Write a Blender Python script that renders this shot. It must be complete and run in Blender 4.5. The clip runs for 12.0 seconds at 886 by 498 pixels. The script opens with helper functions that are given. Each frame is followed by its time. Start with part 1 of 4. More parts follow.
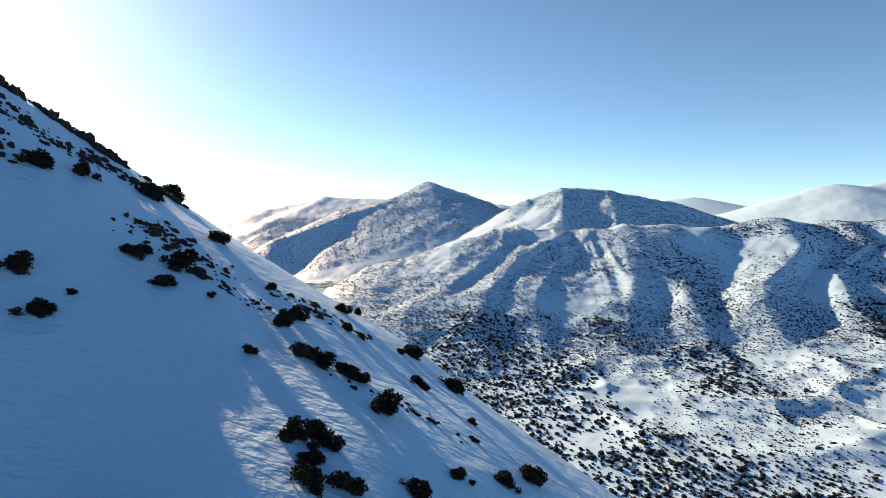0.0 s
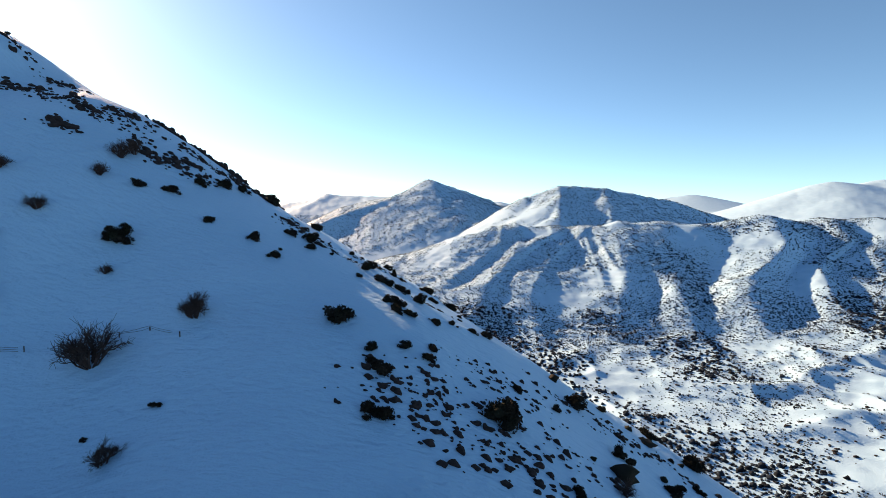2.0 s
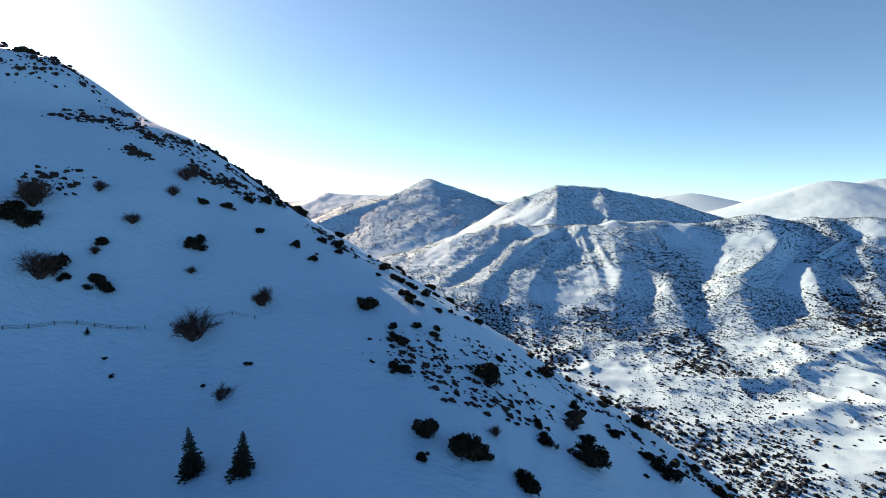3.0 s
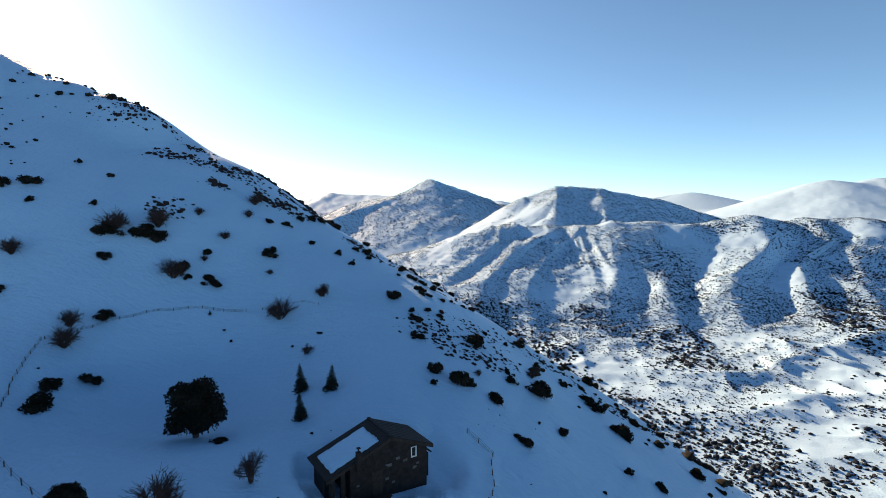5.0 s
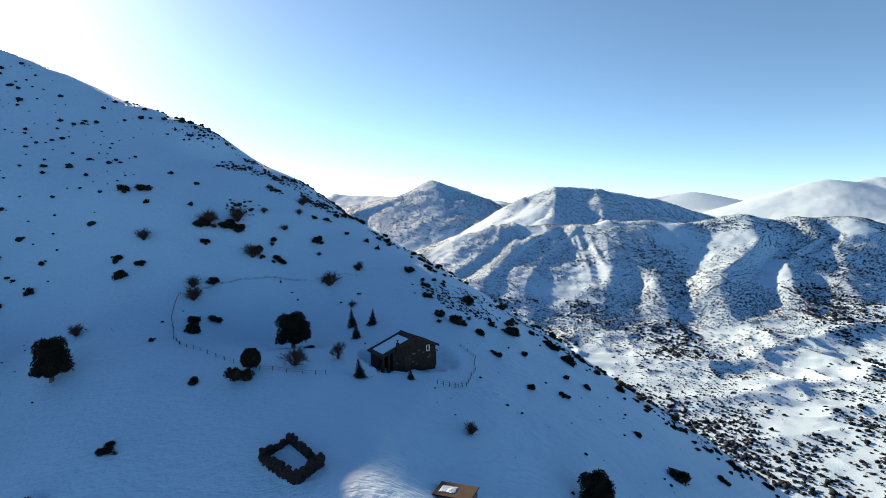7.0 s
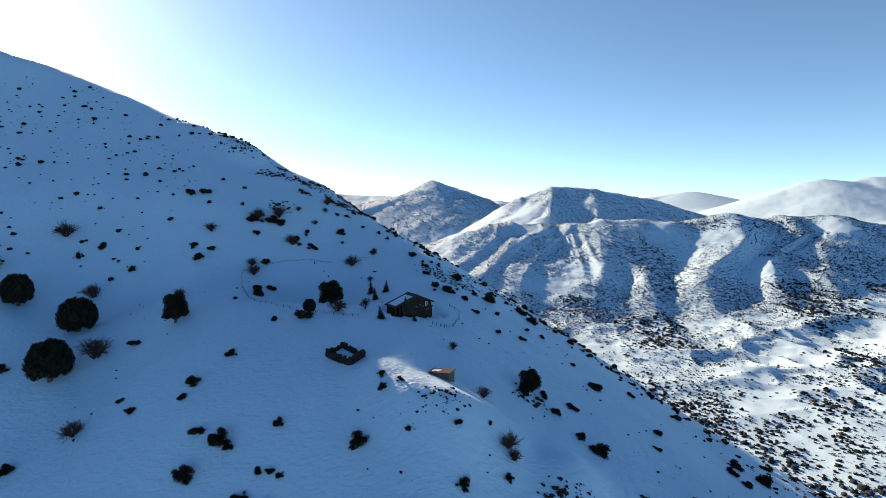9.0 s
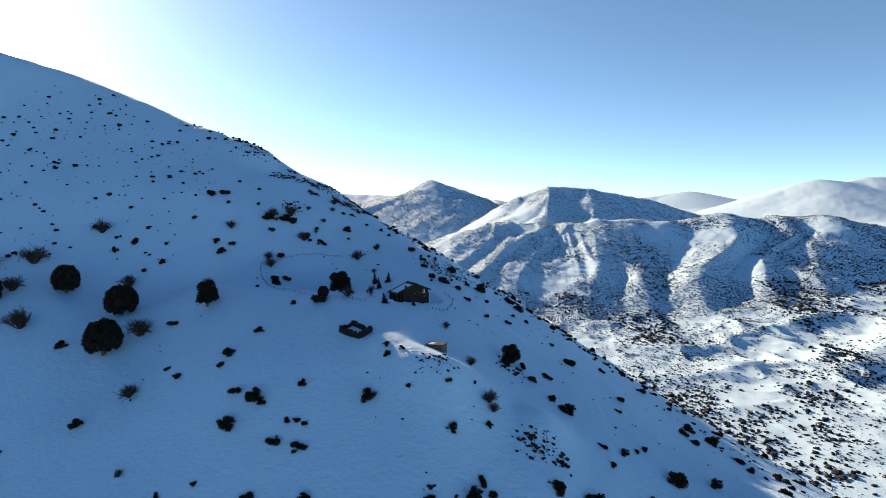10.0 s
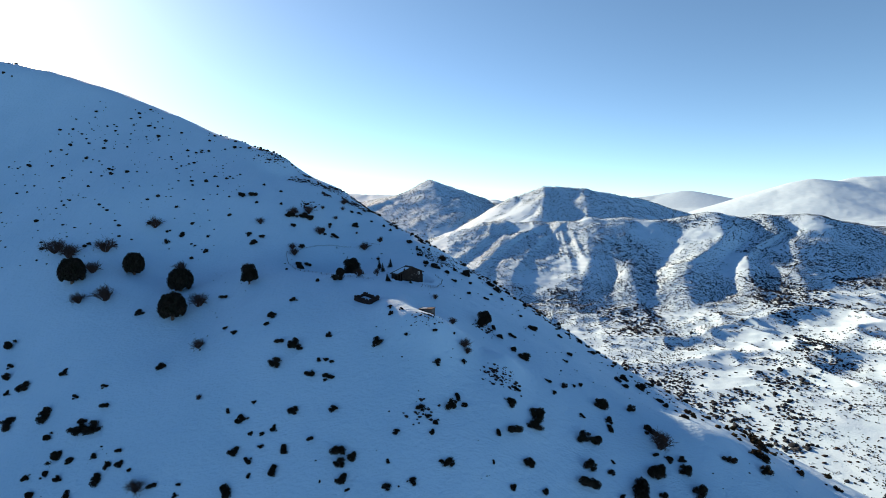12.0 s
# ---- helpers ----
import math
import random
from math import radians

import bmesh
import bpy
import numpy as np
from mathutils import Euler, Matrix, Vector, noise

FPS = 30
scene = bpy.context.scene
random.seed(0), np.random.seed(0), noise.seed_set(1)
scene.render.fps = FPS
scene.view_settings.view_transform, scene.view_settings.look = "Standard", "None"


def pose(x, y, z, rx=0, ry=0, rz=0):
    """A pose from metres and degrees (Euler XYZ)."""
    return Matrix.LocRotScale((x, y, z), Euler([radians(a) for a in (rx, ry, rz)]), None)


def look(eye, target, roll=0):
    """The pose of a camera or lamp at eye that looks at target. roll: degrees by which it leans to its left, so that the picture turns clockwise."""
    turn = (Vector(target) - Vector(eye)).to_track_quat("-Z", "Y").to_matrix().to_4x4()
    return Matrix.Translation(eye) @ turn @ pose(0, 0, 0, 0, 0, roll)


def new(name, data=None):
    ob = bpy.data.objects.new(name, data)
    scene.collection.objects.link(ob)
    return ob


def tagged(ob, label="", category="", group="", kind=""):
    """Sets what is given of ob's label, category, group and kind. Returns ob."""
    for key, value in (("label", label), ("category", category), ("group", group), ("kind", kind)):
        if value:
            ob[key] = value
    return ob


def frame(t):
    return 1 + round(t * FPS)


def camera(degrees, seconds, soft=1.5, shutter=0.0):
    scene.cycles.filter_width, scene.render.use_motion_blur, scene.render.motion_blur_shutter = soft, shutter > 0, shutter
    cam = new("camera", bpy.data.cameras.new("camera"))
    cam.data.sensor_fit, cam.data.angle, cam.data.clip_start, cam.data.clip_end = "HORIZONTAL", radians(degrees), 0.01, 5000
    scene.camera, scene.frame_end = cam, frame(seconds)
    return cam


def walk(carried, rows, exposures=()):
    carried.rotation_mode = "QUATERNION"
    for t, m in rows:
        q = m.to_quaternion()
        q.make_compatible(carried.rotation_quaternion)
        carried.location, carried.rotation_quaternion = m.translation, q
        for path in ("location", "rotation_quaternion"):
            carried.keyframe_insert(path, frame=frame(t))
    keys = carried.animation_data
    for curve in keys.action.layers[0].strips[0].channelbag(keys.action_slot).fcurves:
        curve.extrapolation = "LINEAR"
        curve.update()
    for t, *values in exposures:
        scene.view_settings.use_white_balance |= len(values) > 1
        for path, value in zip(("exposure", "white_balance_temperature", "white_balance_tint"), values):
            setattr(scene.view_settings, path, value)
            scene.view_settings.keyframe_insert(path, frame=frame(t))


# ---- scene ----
# the drone's way: seconds, metres, degrees of yaw, pitch and roll
cam = camera(83.2, 12.0, 0.85)
ROWS = [
    (0.0, -0.34, 0.08, 120.45, 0.72, -3.53, 0.03),
    (0.5, -0.35, -5.31, 120.21, 0.76, -3.59, 0.03),
    (1.0, -0.28, -11.47, 120.24, 0.76, -3.68, 0.02),
    (1.5, -0.21, -17.72, 120.38, 0.75, -3.74, 0.03),
    (2.0, -0.21, -24.05, 120.56, 0.74, -3.85, 0.06),
    (2.5, -0.23, -30.27, 120.67, 0.69, -3.98, 0.09),
    (3.0, -0.28, -36.05, 122.14, 0.62, -4.08, 0.11),
    (3.2, -0.26, -38.11, 123.29, 0.61, -4.23, 0.19),
    (3.5, -0.27, -41.10, 124.45, 0.62, -4.24, 0.16),
    (4.0, -0.22, -46.10, 124.95, 0.69, -4.22, 0.12),
    (4.8, -0.14, -54.20, 124.88, 0.80, -4.18, 0.06),
    (5.0, -0.15, -56.65, 124.88, 0.85, -4.20, 0.07),
    (5.5, -0.22, -62.72, 124.78, 0.93, -4.22, 0.02),
    (6.0, -0.16, -68.90, 124.72, 0.97, -4.21, -0.02),
    (6.5, 0.02, -75.63, 124.56, 1.05, -4.17, -0.10),
    (8.5, 1.49, -103.87, 123.90, 1.10, -4.08, -0.18),
    (9.0, 1.99, -110.49, 123.92, 1.11, -4.19, -0.16),
    (9.5, 2.45, -117.17, 123.92, 1.05, -4.21, -0.11),
    (10.0, 2.99, -123.81, 123.90, 1.00, -4.26, -0.06),
    (10.5, 3.69, -130.39, 123.86, 1.01, -4.30, -0.08),
    (11.0, 4.42, -137.02, 123.80, 0.99, -4.33, -0.10),
    (11.5, 4.97, -143.90, 123.73, 0.94, -4.35, -0.11),
    (12.0, 5.61, -150.84, 123.65, 0.90, -4.34, -0.10),
]
walk(cam, [(t, pose(x, y, z, 90 + pitch, 0, yaw) @ pose(0, 0, 0, 0, 0, roll)) for t, x, y, z, yaw, pitch, roll in ROWS],
     exposures=[(0.0, 1.58, 6700, -3), (2.0, 1.68, 6700, -3), (12.0, 1.66, 6600, -3)])

# ---- light: a low winter sun behind the hill, clear sky ----
SUN_UP, SUN_LEFT = 21.5, 43.0
world = bpy.data.worlds.new("world")
scene.world = world
world.use_nodes = True
sky = world.node_tree.nodes.new("ShaderNodeTexSky")
sky.sky_type = "NISHITA"
sky.sun_disc = False
sky.sun_elevation = radians(SUN_UP)
sky.sun_rotation = radians(-SUN_LEFT)
sky.altitude = 1300
sky.air_density, sky.dust_density, sky.ozone_density = 0.65, 0.45, 2.0
back = world.node_tree.nodes["Background"]
back.inputs[1].default_value = 0.066
world.node_tree.links.new(sky.outputs[0], back.inputs[0])
sun_data = bpy.data.lights.new("sun", "SUN")
sun_data.energy, sun_data.angle, sun_data.color = 5.0, radians(0.53), (1.0, 0.62, 0.40)
sun = new("sun", sun_data)
SUN = Vector((-math.sin(radians(SUN_LEFT)) * math.cos(radians(SUN_UP)), math.cos(radians(SUN_LEFT)) * math.cos(radians(SUN_UP)), math.sin(radians(SUN_UP))))
sun.matrix_world = look(SUN * 500, (0, 0, 0))


# ---- materials ----
def material(name, colour, rough=0.8, second=None, scale=1.0, detail=4.0, bump=0.0, bump_scale=8.0, vary=0.0, low=0.35, high=0.65, specular=0.3):
    """A principled surface: two colours mixed by noise in metres, relief, and a change of brightness from piece to piece."""
    m = bpy.data.materials.new(name)
    m.use_nodes = True
    n, l = m.node_tree.nodes, m.node_tree.links
    b = n["Principled BSDF"]
    b.inputs["Roughness"].default_value = rough
    b.inputs["Specular IOR Level"].default_value = specular
    geo = n.new("ShaderNodeNewGeometry")
    mix = n.new("ShaderNodeMix")
    mix.data_type = "RGBA"
    mix.inputs[6].default_value = (*colour, 1)
    mix.inputs[7].default_value = (*(second or colour), 1)
    noise_node = n.new("ShaderNodeTexNoise")
    noise_node.inputs["Scale"].default_value = scale
    noise_node.inputs["Detail"].default_value = detail
    l.new(geo.outputs["Position"], noise_node.inputs["Vector"])
    ramp = n.new("ShaderNodeMapRange")
    ramp.inputs[1].default_value, ramp.inputs[2].default_value = low, high
    l.new(noise_node.outputs["Fac"], ramp.inputs[0])
    l.new(ramp.outputs[0], mix.inputs[0])
    out = mix.outputs[2]
    if vary:
        island = n.new("ShaderNodeMapRange")
        island.inputs[3].default_value, island.inputs[4].default_value = 1 - vary, 1 + vary
        l.new(geo.outputs["Random Per Island"], island.inputs[0])
        tint = n.new("ShaderNodeVectorMath")
        tint.operation = "SCALE"
        l.new(out, tint.inputs[0])
        l.new(island.outputs[0], tint.inputs[3])
        out = tint.outputs[0]
    l.new(out, b.inputs["Base Color"])
    if bump:
        relief = n.new("ShaderNodeTexNoise")
        relief.inputs["Scale"].default_value = bump_scale
        relief.inputs["Detail"].default_value = 5
        l.new(geo.outputs["Position"], relief.inputs["Vector"])
        bn = n.new("ShaderNodeBump")
        bn.inputs["Strength"].default_value = 1.0
        bn.inputs["Distance"].default_value = bump
        l.new(relief.outputs["Fac"], bn.inputs["Height"])
        l.new(bn.outputs[0], b.inputs["Normal"])
    return m


# the blue of shaded snow is put into the base colour; snow itself is near white
SHADE_TINTED_SNOW = material("snow", (0.36, 0.55, 0.74), 0.55, (0.32, 0.51, 0.70), 0.05, 6, bump=0.22, bump_scale=0.9, specular=0.5)
# wind ripples on the snow, finer than its drifts
n, l = SHADE_TINTED_SNOW.node_tree.nodes, SHADE_TINTED_SNOW.node_tree.links
ripple, stretch, crust = n.new("ShaderNodeTexNoise"), n.new("ShaderNodeMapping"), n.new("ShaderNodeBump")
stretch.inputs["Rotation"].default_value = (0, 0, radians(35))
stretch.inputs["Scale"].default_value = (1.0, 2.6, 1.0)
l.new(n["Geometry"].outputs["Position"], stretch.inputs["Vector"])
l.new(stretch.outputs[0], ripple.inputs["Vector"])
ripple.inputs["Scale"].default_value, ripple.inputs["Detail"].default_value = 1.3, 4
crust.inputs["Strength"].default_value, crust.inputs["Distance"].default_value = 1.0, 0.12
l.new(ripple.outputs["Fac"], crust.inputs["Height"])
l.new(n["Bump"].outputs[0], crust.inputs["Normal"])
l.new(crust.outputs[0], n["Principled BSDF"].inputs["Normal"])
BUSH = material("evergreen_leaves", (0.010, 0.012, 0.008), 0.85, (0.020, 0.017, 0.014), 0.9, 3, vary=0.5, specular=0.1)
TWIG = material("bare_twigs", (0.055, 0.036, 0.030), 0.85, (0.030, 0.020, 0.018), 2.0, 3, vary=0.4)
BARK = material("bark", (0.06, 0.045, 0.035), 0.9, (0.11, 0.085, 0.07), 6, 4, bump=0.02, bump_scale=20)
FIR = material("fir_needles", (0.006, 0.010, 0.007), 0.85, (0.014, 0.019, 0.012), 3, 3, vary=0.4)
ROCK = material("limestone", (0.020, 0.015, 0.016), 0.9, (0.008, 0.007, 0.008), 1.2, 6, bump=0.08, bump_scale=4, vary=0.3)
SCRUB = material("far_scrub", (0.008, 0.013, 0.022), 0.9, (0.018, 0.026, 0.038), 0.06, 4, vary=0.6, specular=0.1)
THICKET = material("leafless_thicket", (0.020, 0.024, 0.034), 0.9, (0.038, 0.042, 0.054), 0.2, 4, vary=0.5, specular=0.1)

# ---- the lie of the land ----
RND = np.random.RandomState(7)
LATTICE = RND.rand(256, 256)


def smooth_noise(x, y, size, seed=0):
    """Smooth random hills between 0 and 1, size metres apart."""
    u, v = x / size + 37.3 * seed + 500, y / size + 19.7 * seed + 500
    i, j = np.floor(u).astype(int), np.floor(v).astype(int)
    f, g = u - i, v - j
    f, g = f * f * (3 - 2 * f), g * g * (3 - 2 * g)
    a, b = LATTICE[i % 256, j % 256], LATTICE[(i + 1) % 256, j % 256]
    c, d = LATTICE[i % 256, (j + 1) % 256], LATTICE[(i + 1) % 256, (j + 1) % 256]
    return (a * (1 - f) + b * f) * (1 - g) + (c * (1 - f) + d * f) * g


def rough_noise(x, y, size, octaves=4, seed=0, fade=0.5):
    total, weight = 0, 1.0
    for k in range(octaves):
        total = total + weight * (smooth_noise(x + 13.7 * k, y - 7.1 * k, size / 2**k, seed + k) - 0.5)
        weight *= fade
    return total


def soft_min(a, b, k):
    m = np.minimum(a, b)
    return m - k * np.log(np.exp(-(a - m) / k) + np.exp(-(b - m) / k))


def soft_max(a, b, k):
    return -soft_min(-a, -b, k)


FACE = [(0, 0, 108.01), (0, 1, 8.64), (0, 2, -6.91), (0, 3, 17.93), (0, 4, -1.99), (1, 0, -33.69), (1, 1, -30.85), (1, 2, 6.24), (1, 3, -0.31), (2, 0, -15.34), (2, 1, 2.26), (2, 2, 0.89), (3, 0, 0.86), (3, 1, -2.79), (4, 0, 0.14)]
BACK = [127.68, -49.44, -41.52, -10.77, -19.77]
# the mounds narrower than 12 m are added to set where sunlight lands
HUMPS = [(-28, -7, 12, -8.5), (-4, -49, 12, 5.8), (-64, -13, 12, -9.6), (-112, -7, 24, 3.1), (-82, -7, 12, -5.4), (8, -73, 12, 4.7), (-4, 11, 12, 2.1), (-34, 5, 12, -2.4), (-76, 35, 12, -2.2), (-34, 29, 12, 3.2), (-52, -37, 12, -4.7), (32, -73, 12, -2.0), (50, -37, 12, -2.3), (-28, 29, 12, -1.0), (-28, -43, 12, 2.1), (-3, -53.5, 4.5, 1.6), (4, -57, 5, 1.8), (16, -62, 4, 1.2), (6.0, -53.0, 3.2, 1.3), (2.5, -56.5, 2.2, 1.3), (-1.0, -55.0, 2.4, 0.9), (-7.0, -49.3, 2.4, 1.5), (-4.0, -53.8, 2.2, 1.1), (58, -56, 7, 2.4), (1.0, -44.0, 3.4, -1.1), (-4.0, 9.5, 4, 0.5), (16.5, -54.2, 2.6, 2.8)]


# bumps and a notch added to block or admit the sun on the face
CREST = [(-67, 47, 9, 2.2), (-95, 54, 6, -0.9), (-60, 46.5, 6, 1.6), (-44, 41, 8, 0.8), (-79, 48.5, 3.5, 1.2), (2.5, -55.8, 3.2, 1.0), (-66, 41.5, 2.4, 1.3), (-61, 39.5, 2.6, 2.6), (-56, 38.3, 2.6, 2.6), (-71, 44.3, 2.2, 0.8)]


def near_hill(x, y):
    """The spur beside the drone: a hollow face with a bench, and a back that falls away towards the sun."""
    cx, cy = np.clip(x, -190, 105), np.clip(y, -88, 75)
    u, v = cx / 80, cy / 80
    face = sum(c * u**i * v**j for i, j, c in FACE)
    for hx, hy, w, h in HUMPS:
        face = face + h * np.exp(-((x - hx) ** 2 + (y - hy) ** 2) / (2 * w * w))
    face = face + 0.42 * (cx - x) * (x > 105) + 0.33 * (cx - x) * (x < -190) + 0.25 * (y - cy) * (y < -88)
    bx, by = np.clip(x, -200, 110), np.clip(y, -90, 130)
    u, v = bx / 80, by / 80
    behind = BACK[0] + BACK[1] * u + BACK[2] * v + BACK[3] * u * u + BACK[4] * u * v + 0.5 * (bx - x) * (x > 110) + 0.5 * (by - y) * (y > 130)
    behind = behind - 0.35 * np.clip(y - 85, 0, 400)
    return soft_min(face, behind, 2.5) + sum(h * np.exp(-((x - hx) ** 2 + (y - hy) ** 2) / (2 * w * w)) for hx, hy, w, h in CREST)


def ridge(x, y, line, slope, soft=12.0, steep=None):
    """A mountain ridge along a line of points, its sides falling at the slope; the side to the left of its course may be steeper."""
    best = np.full(x.shape, -1e6)
    for (x0, y0, z0), (x1, y1, z1) in zip(line, line[1:]):
        dx, dy = x1 - x0, y1 - y0
        s = np.clip(((x - x0) * dx + (y - y0) * dy) / (dx * dx + dy * dy), 0, 1)
        d = np.hypot(x - x0 - s * dx, y - y0 - s * dy)
        fall = slope
        if steep is not None:
            side = (dx * (y - y0 - s * dy) - dy * (x - x0 - s * dx)) / (np.hypot(dx, dy) * (d + 6))
            fall = slope + (steep - slope) * np.clip(0.5 + 0.7 * side, 0, 1)
        best = np.maximum(best, z0 + s * (z1 - z0) - fall * (np.sqrt(d * d + soft * soft) - soft))
    return best


# the massif across the valley: its skyline, and its ribs and gullies from west to east, each with its rise over the even hillside
FRONT = [(-150, 600, 36), (-105, 620, 59), (-54, 640, 71), (3, 657, 93), (80, 676, 110), (162, 676, 107), (224, 665, 112), (291, 655, 114),
         (348, 645, 117), (401, 648, 122), (440, 652, 119), (509, 655, 122), (580, 630, 116), (700, 580, 98), (900, 500, 70)]
SLOPE = [(-400, 0.10), (-200, 0.55), (0, 1.0), (30, 0.89), (100, 0.61), (145, 0.458), (200, 0.28), (250, 0.10), (300, 0.01), (350, -0.025), (600, -0.1)]
RIBS = [
    [(-90, 470, 0), (-50, 538, 0), (10, 614, 0), (35, 680, 0)],
    [(-40, 490, 2), (1, 538, 3), (33, 572, 3), (62, 614, 3), (87, 658, 2)],
    [(-10, 490, -2), (36, 552, -2), (61, 595, -2), (91, 625, -2), (121, 669, -1)],
    [(29, 481, 3), (48, 527, 4), (77, 577, 4), (108, 610, 4), (151, 655, 2)],
    [(52, 493, -2), (74, 552, -2), (98, 594, -3), (129, 625, -3), (170, 670, -1)],
    [(81, 480, 3), (99, 533, 3), (124, 585, 3), (147, 616, 3), (190, 650, 2)],
    [(98, 485, -2), (117, 537, -3), (137, 588, -3), (157, 626, -2), (201, 663, -1)],
    [(150, 430, 5), (162, 452, 7), (174, 482, 8), (196, 532, 8), (217, 585, 8), (232, 640, 5)],
    [(195, 440, -3), (208, 481, -6), (224, 516, -5), (242, 553, 1), (285, 640, 1)],
    [(224, 430, 2), (228, 448, 4), (233, 473, 4), (238, 509, 2), (262, 550, -5), (318, 640, -4)],
    [(236, 440, -4), (250, 480, -9), (287, 521, -12), (316, 561, -13), (344, 602, -12), (358, 645, -8)],
    [(264, 391, 4), (278, 421, 7), (289, 462, 8), (313, 501, 8), (356, 527, 9), (394, 565, 9), (419, 629, 5)],
    [(322, 400, -4), (336, 438, -9), (354, 489, -10), (383, 531, -10), (432, 573, -10), (476, 631, -7)],
    [(350, 397, 2), (365, 429, 4), (375, 468, 4), (393, 503, 4), (429, 546, 4), (484, 581, 4), (503, 639, 2)],
    [(374, 407, -3), (384, 431, -5), (399, 480, -5), (413, 518, -5), (445, 555, -5), (508, 593, -5), (530, 650, -3)],
    [(395, 371, 4), (412, 421, 8), (435, 470, 9), (478, 531, 9), (550, 602, 6), (570, 650, 3)],
    [(460, 360, -5), (525, 440, -9), (605, 544, -9), (650, 620, -5)],
    [(580, 380, 0), (680, 480, 0), (760, 620, 0)],
]
NEAR_PEAKS = [
    ([(60, 900, 100), (145, 890, 155), (204, 890, 174), (284, 890, 170), (324, 890, 160), (398, 900, 147), (511, 920, 119), (640, 960, 90)], 0.52),
    ([(204, 890, 174), (192, 835, 153), (170, 760, 120), (140, 690, 84)], 0.45),
    ([(284, 890, 170), (272, 835, 150), (252, 760, 115), (235, 700, 90)], 0.45),
    ([(360, 895, 154), (350, 830, 128), (330, 750, 98)], 0.45),
    ([(-220, 1250, 155), (-129, 1200, 170), (-42, 1150, 203), (44, 1120, 160), (109, 1080, 119)], 0.42),
    ([(-42, 1150, 203), (-52, 1080, 170), (-40, 1000, 132), (-20, 930, 96)], 0.45),
    ([(-42, 1150, 203), (-105, 1100, 168), (-190, 1010, 134), (-310, 890, 84)], 0.45),
    ([(20, 1130, 172), (30, 1060, 134), (45, 980, 98)], 0.45),
]
FAR_PEAKS = [
    ([(-652, 1450, 106), (-519, 1450, 147), (-374, 1500, 185), (-293, 1480, 178), (-151, 1400, 175), (-60, 1300, 160)], 0.35),
    ([(-374, 1500, 185), (-430, 1350, 130), (-520, 1200, 80)], 0.35),
    ([(109, 1080, 119), (137, 1400, 162), (250, 1500, 140)], 0.35),
    ([(1100, 1960, 90), (1199, 2000, 125), (1465, 2100, 218), (1625, 2130, 265), (1801, 2200, 256), (1935, 2250, 281), (2311, 2300, 296), (2900, 2200, 260)], 0.33),
    ([(1625, 2130, 265), (1500, 1900, 190), (1300, 1700, 110)], 0.33),
    ([(1935, 2250, 281), (1750, 1950, 200), (1550, 1650, 100)], 0.33),
    ([(1200, 4300, 150), (1376, 4300, 215), (1760, 4300, 255), (2070, 4300, 307), (2383, 4300, 245), (2910, 4300, 221)], 0.25),
]


def hillside(x, y):
    """The massif: an even fall from its skyline, and ribs and gullies lofted between their lines."""
    fx, fy, fz = (np.array(c, float) for c in zip(*FRONT))
    down = np.interp(x, fx, fy) - y
    z = np.interp(down, *zip(*SLOPE)) * np.interp(x, fx, fz)
    z = (z + sum(np.interp(down + e, *zip(*SLOPE)) for e in (-16, 16)) * np.interp(x, fx, fz)) / 3
    total = np.zeros(x.shape)
    places = [(np.interp(y, [p[1] for p in line], [p[0] for p in line]), np.interp(y, [p[1] for p in line], [p[2] for p in line])) for line in RIBS]
    for (x0, h0), (x1, h1) in zip(places, places[1:]):
        s = (x - x0) / np.maximum(x1 - x0, 2.0)
        inside = (s >= 0) & (s < 1)
        s = np.clip(s, 0, 1)
        s = 0.35 * s + 0.65 * s * s * (3 - 2 * s)
        total = np.where(inside, h0 + (h1 - h0) * s, total)
    fade = np.clip((y - 350) / 60, 0, 1) * np.clip((down + 60) / 70, 0, 1)
    return z + 0.68 * total * fade


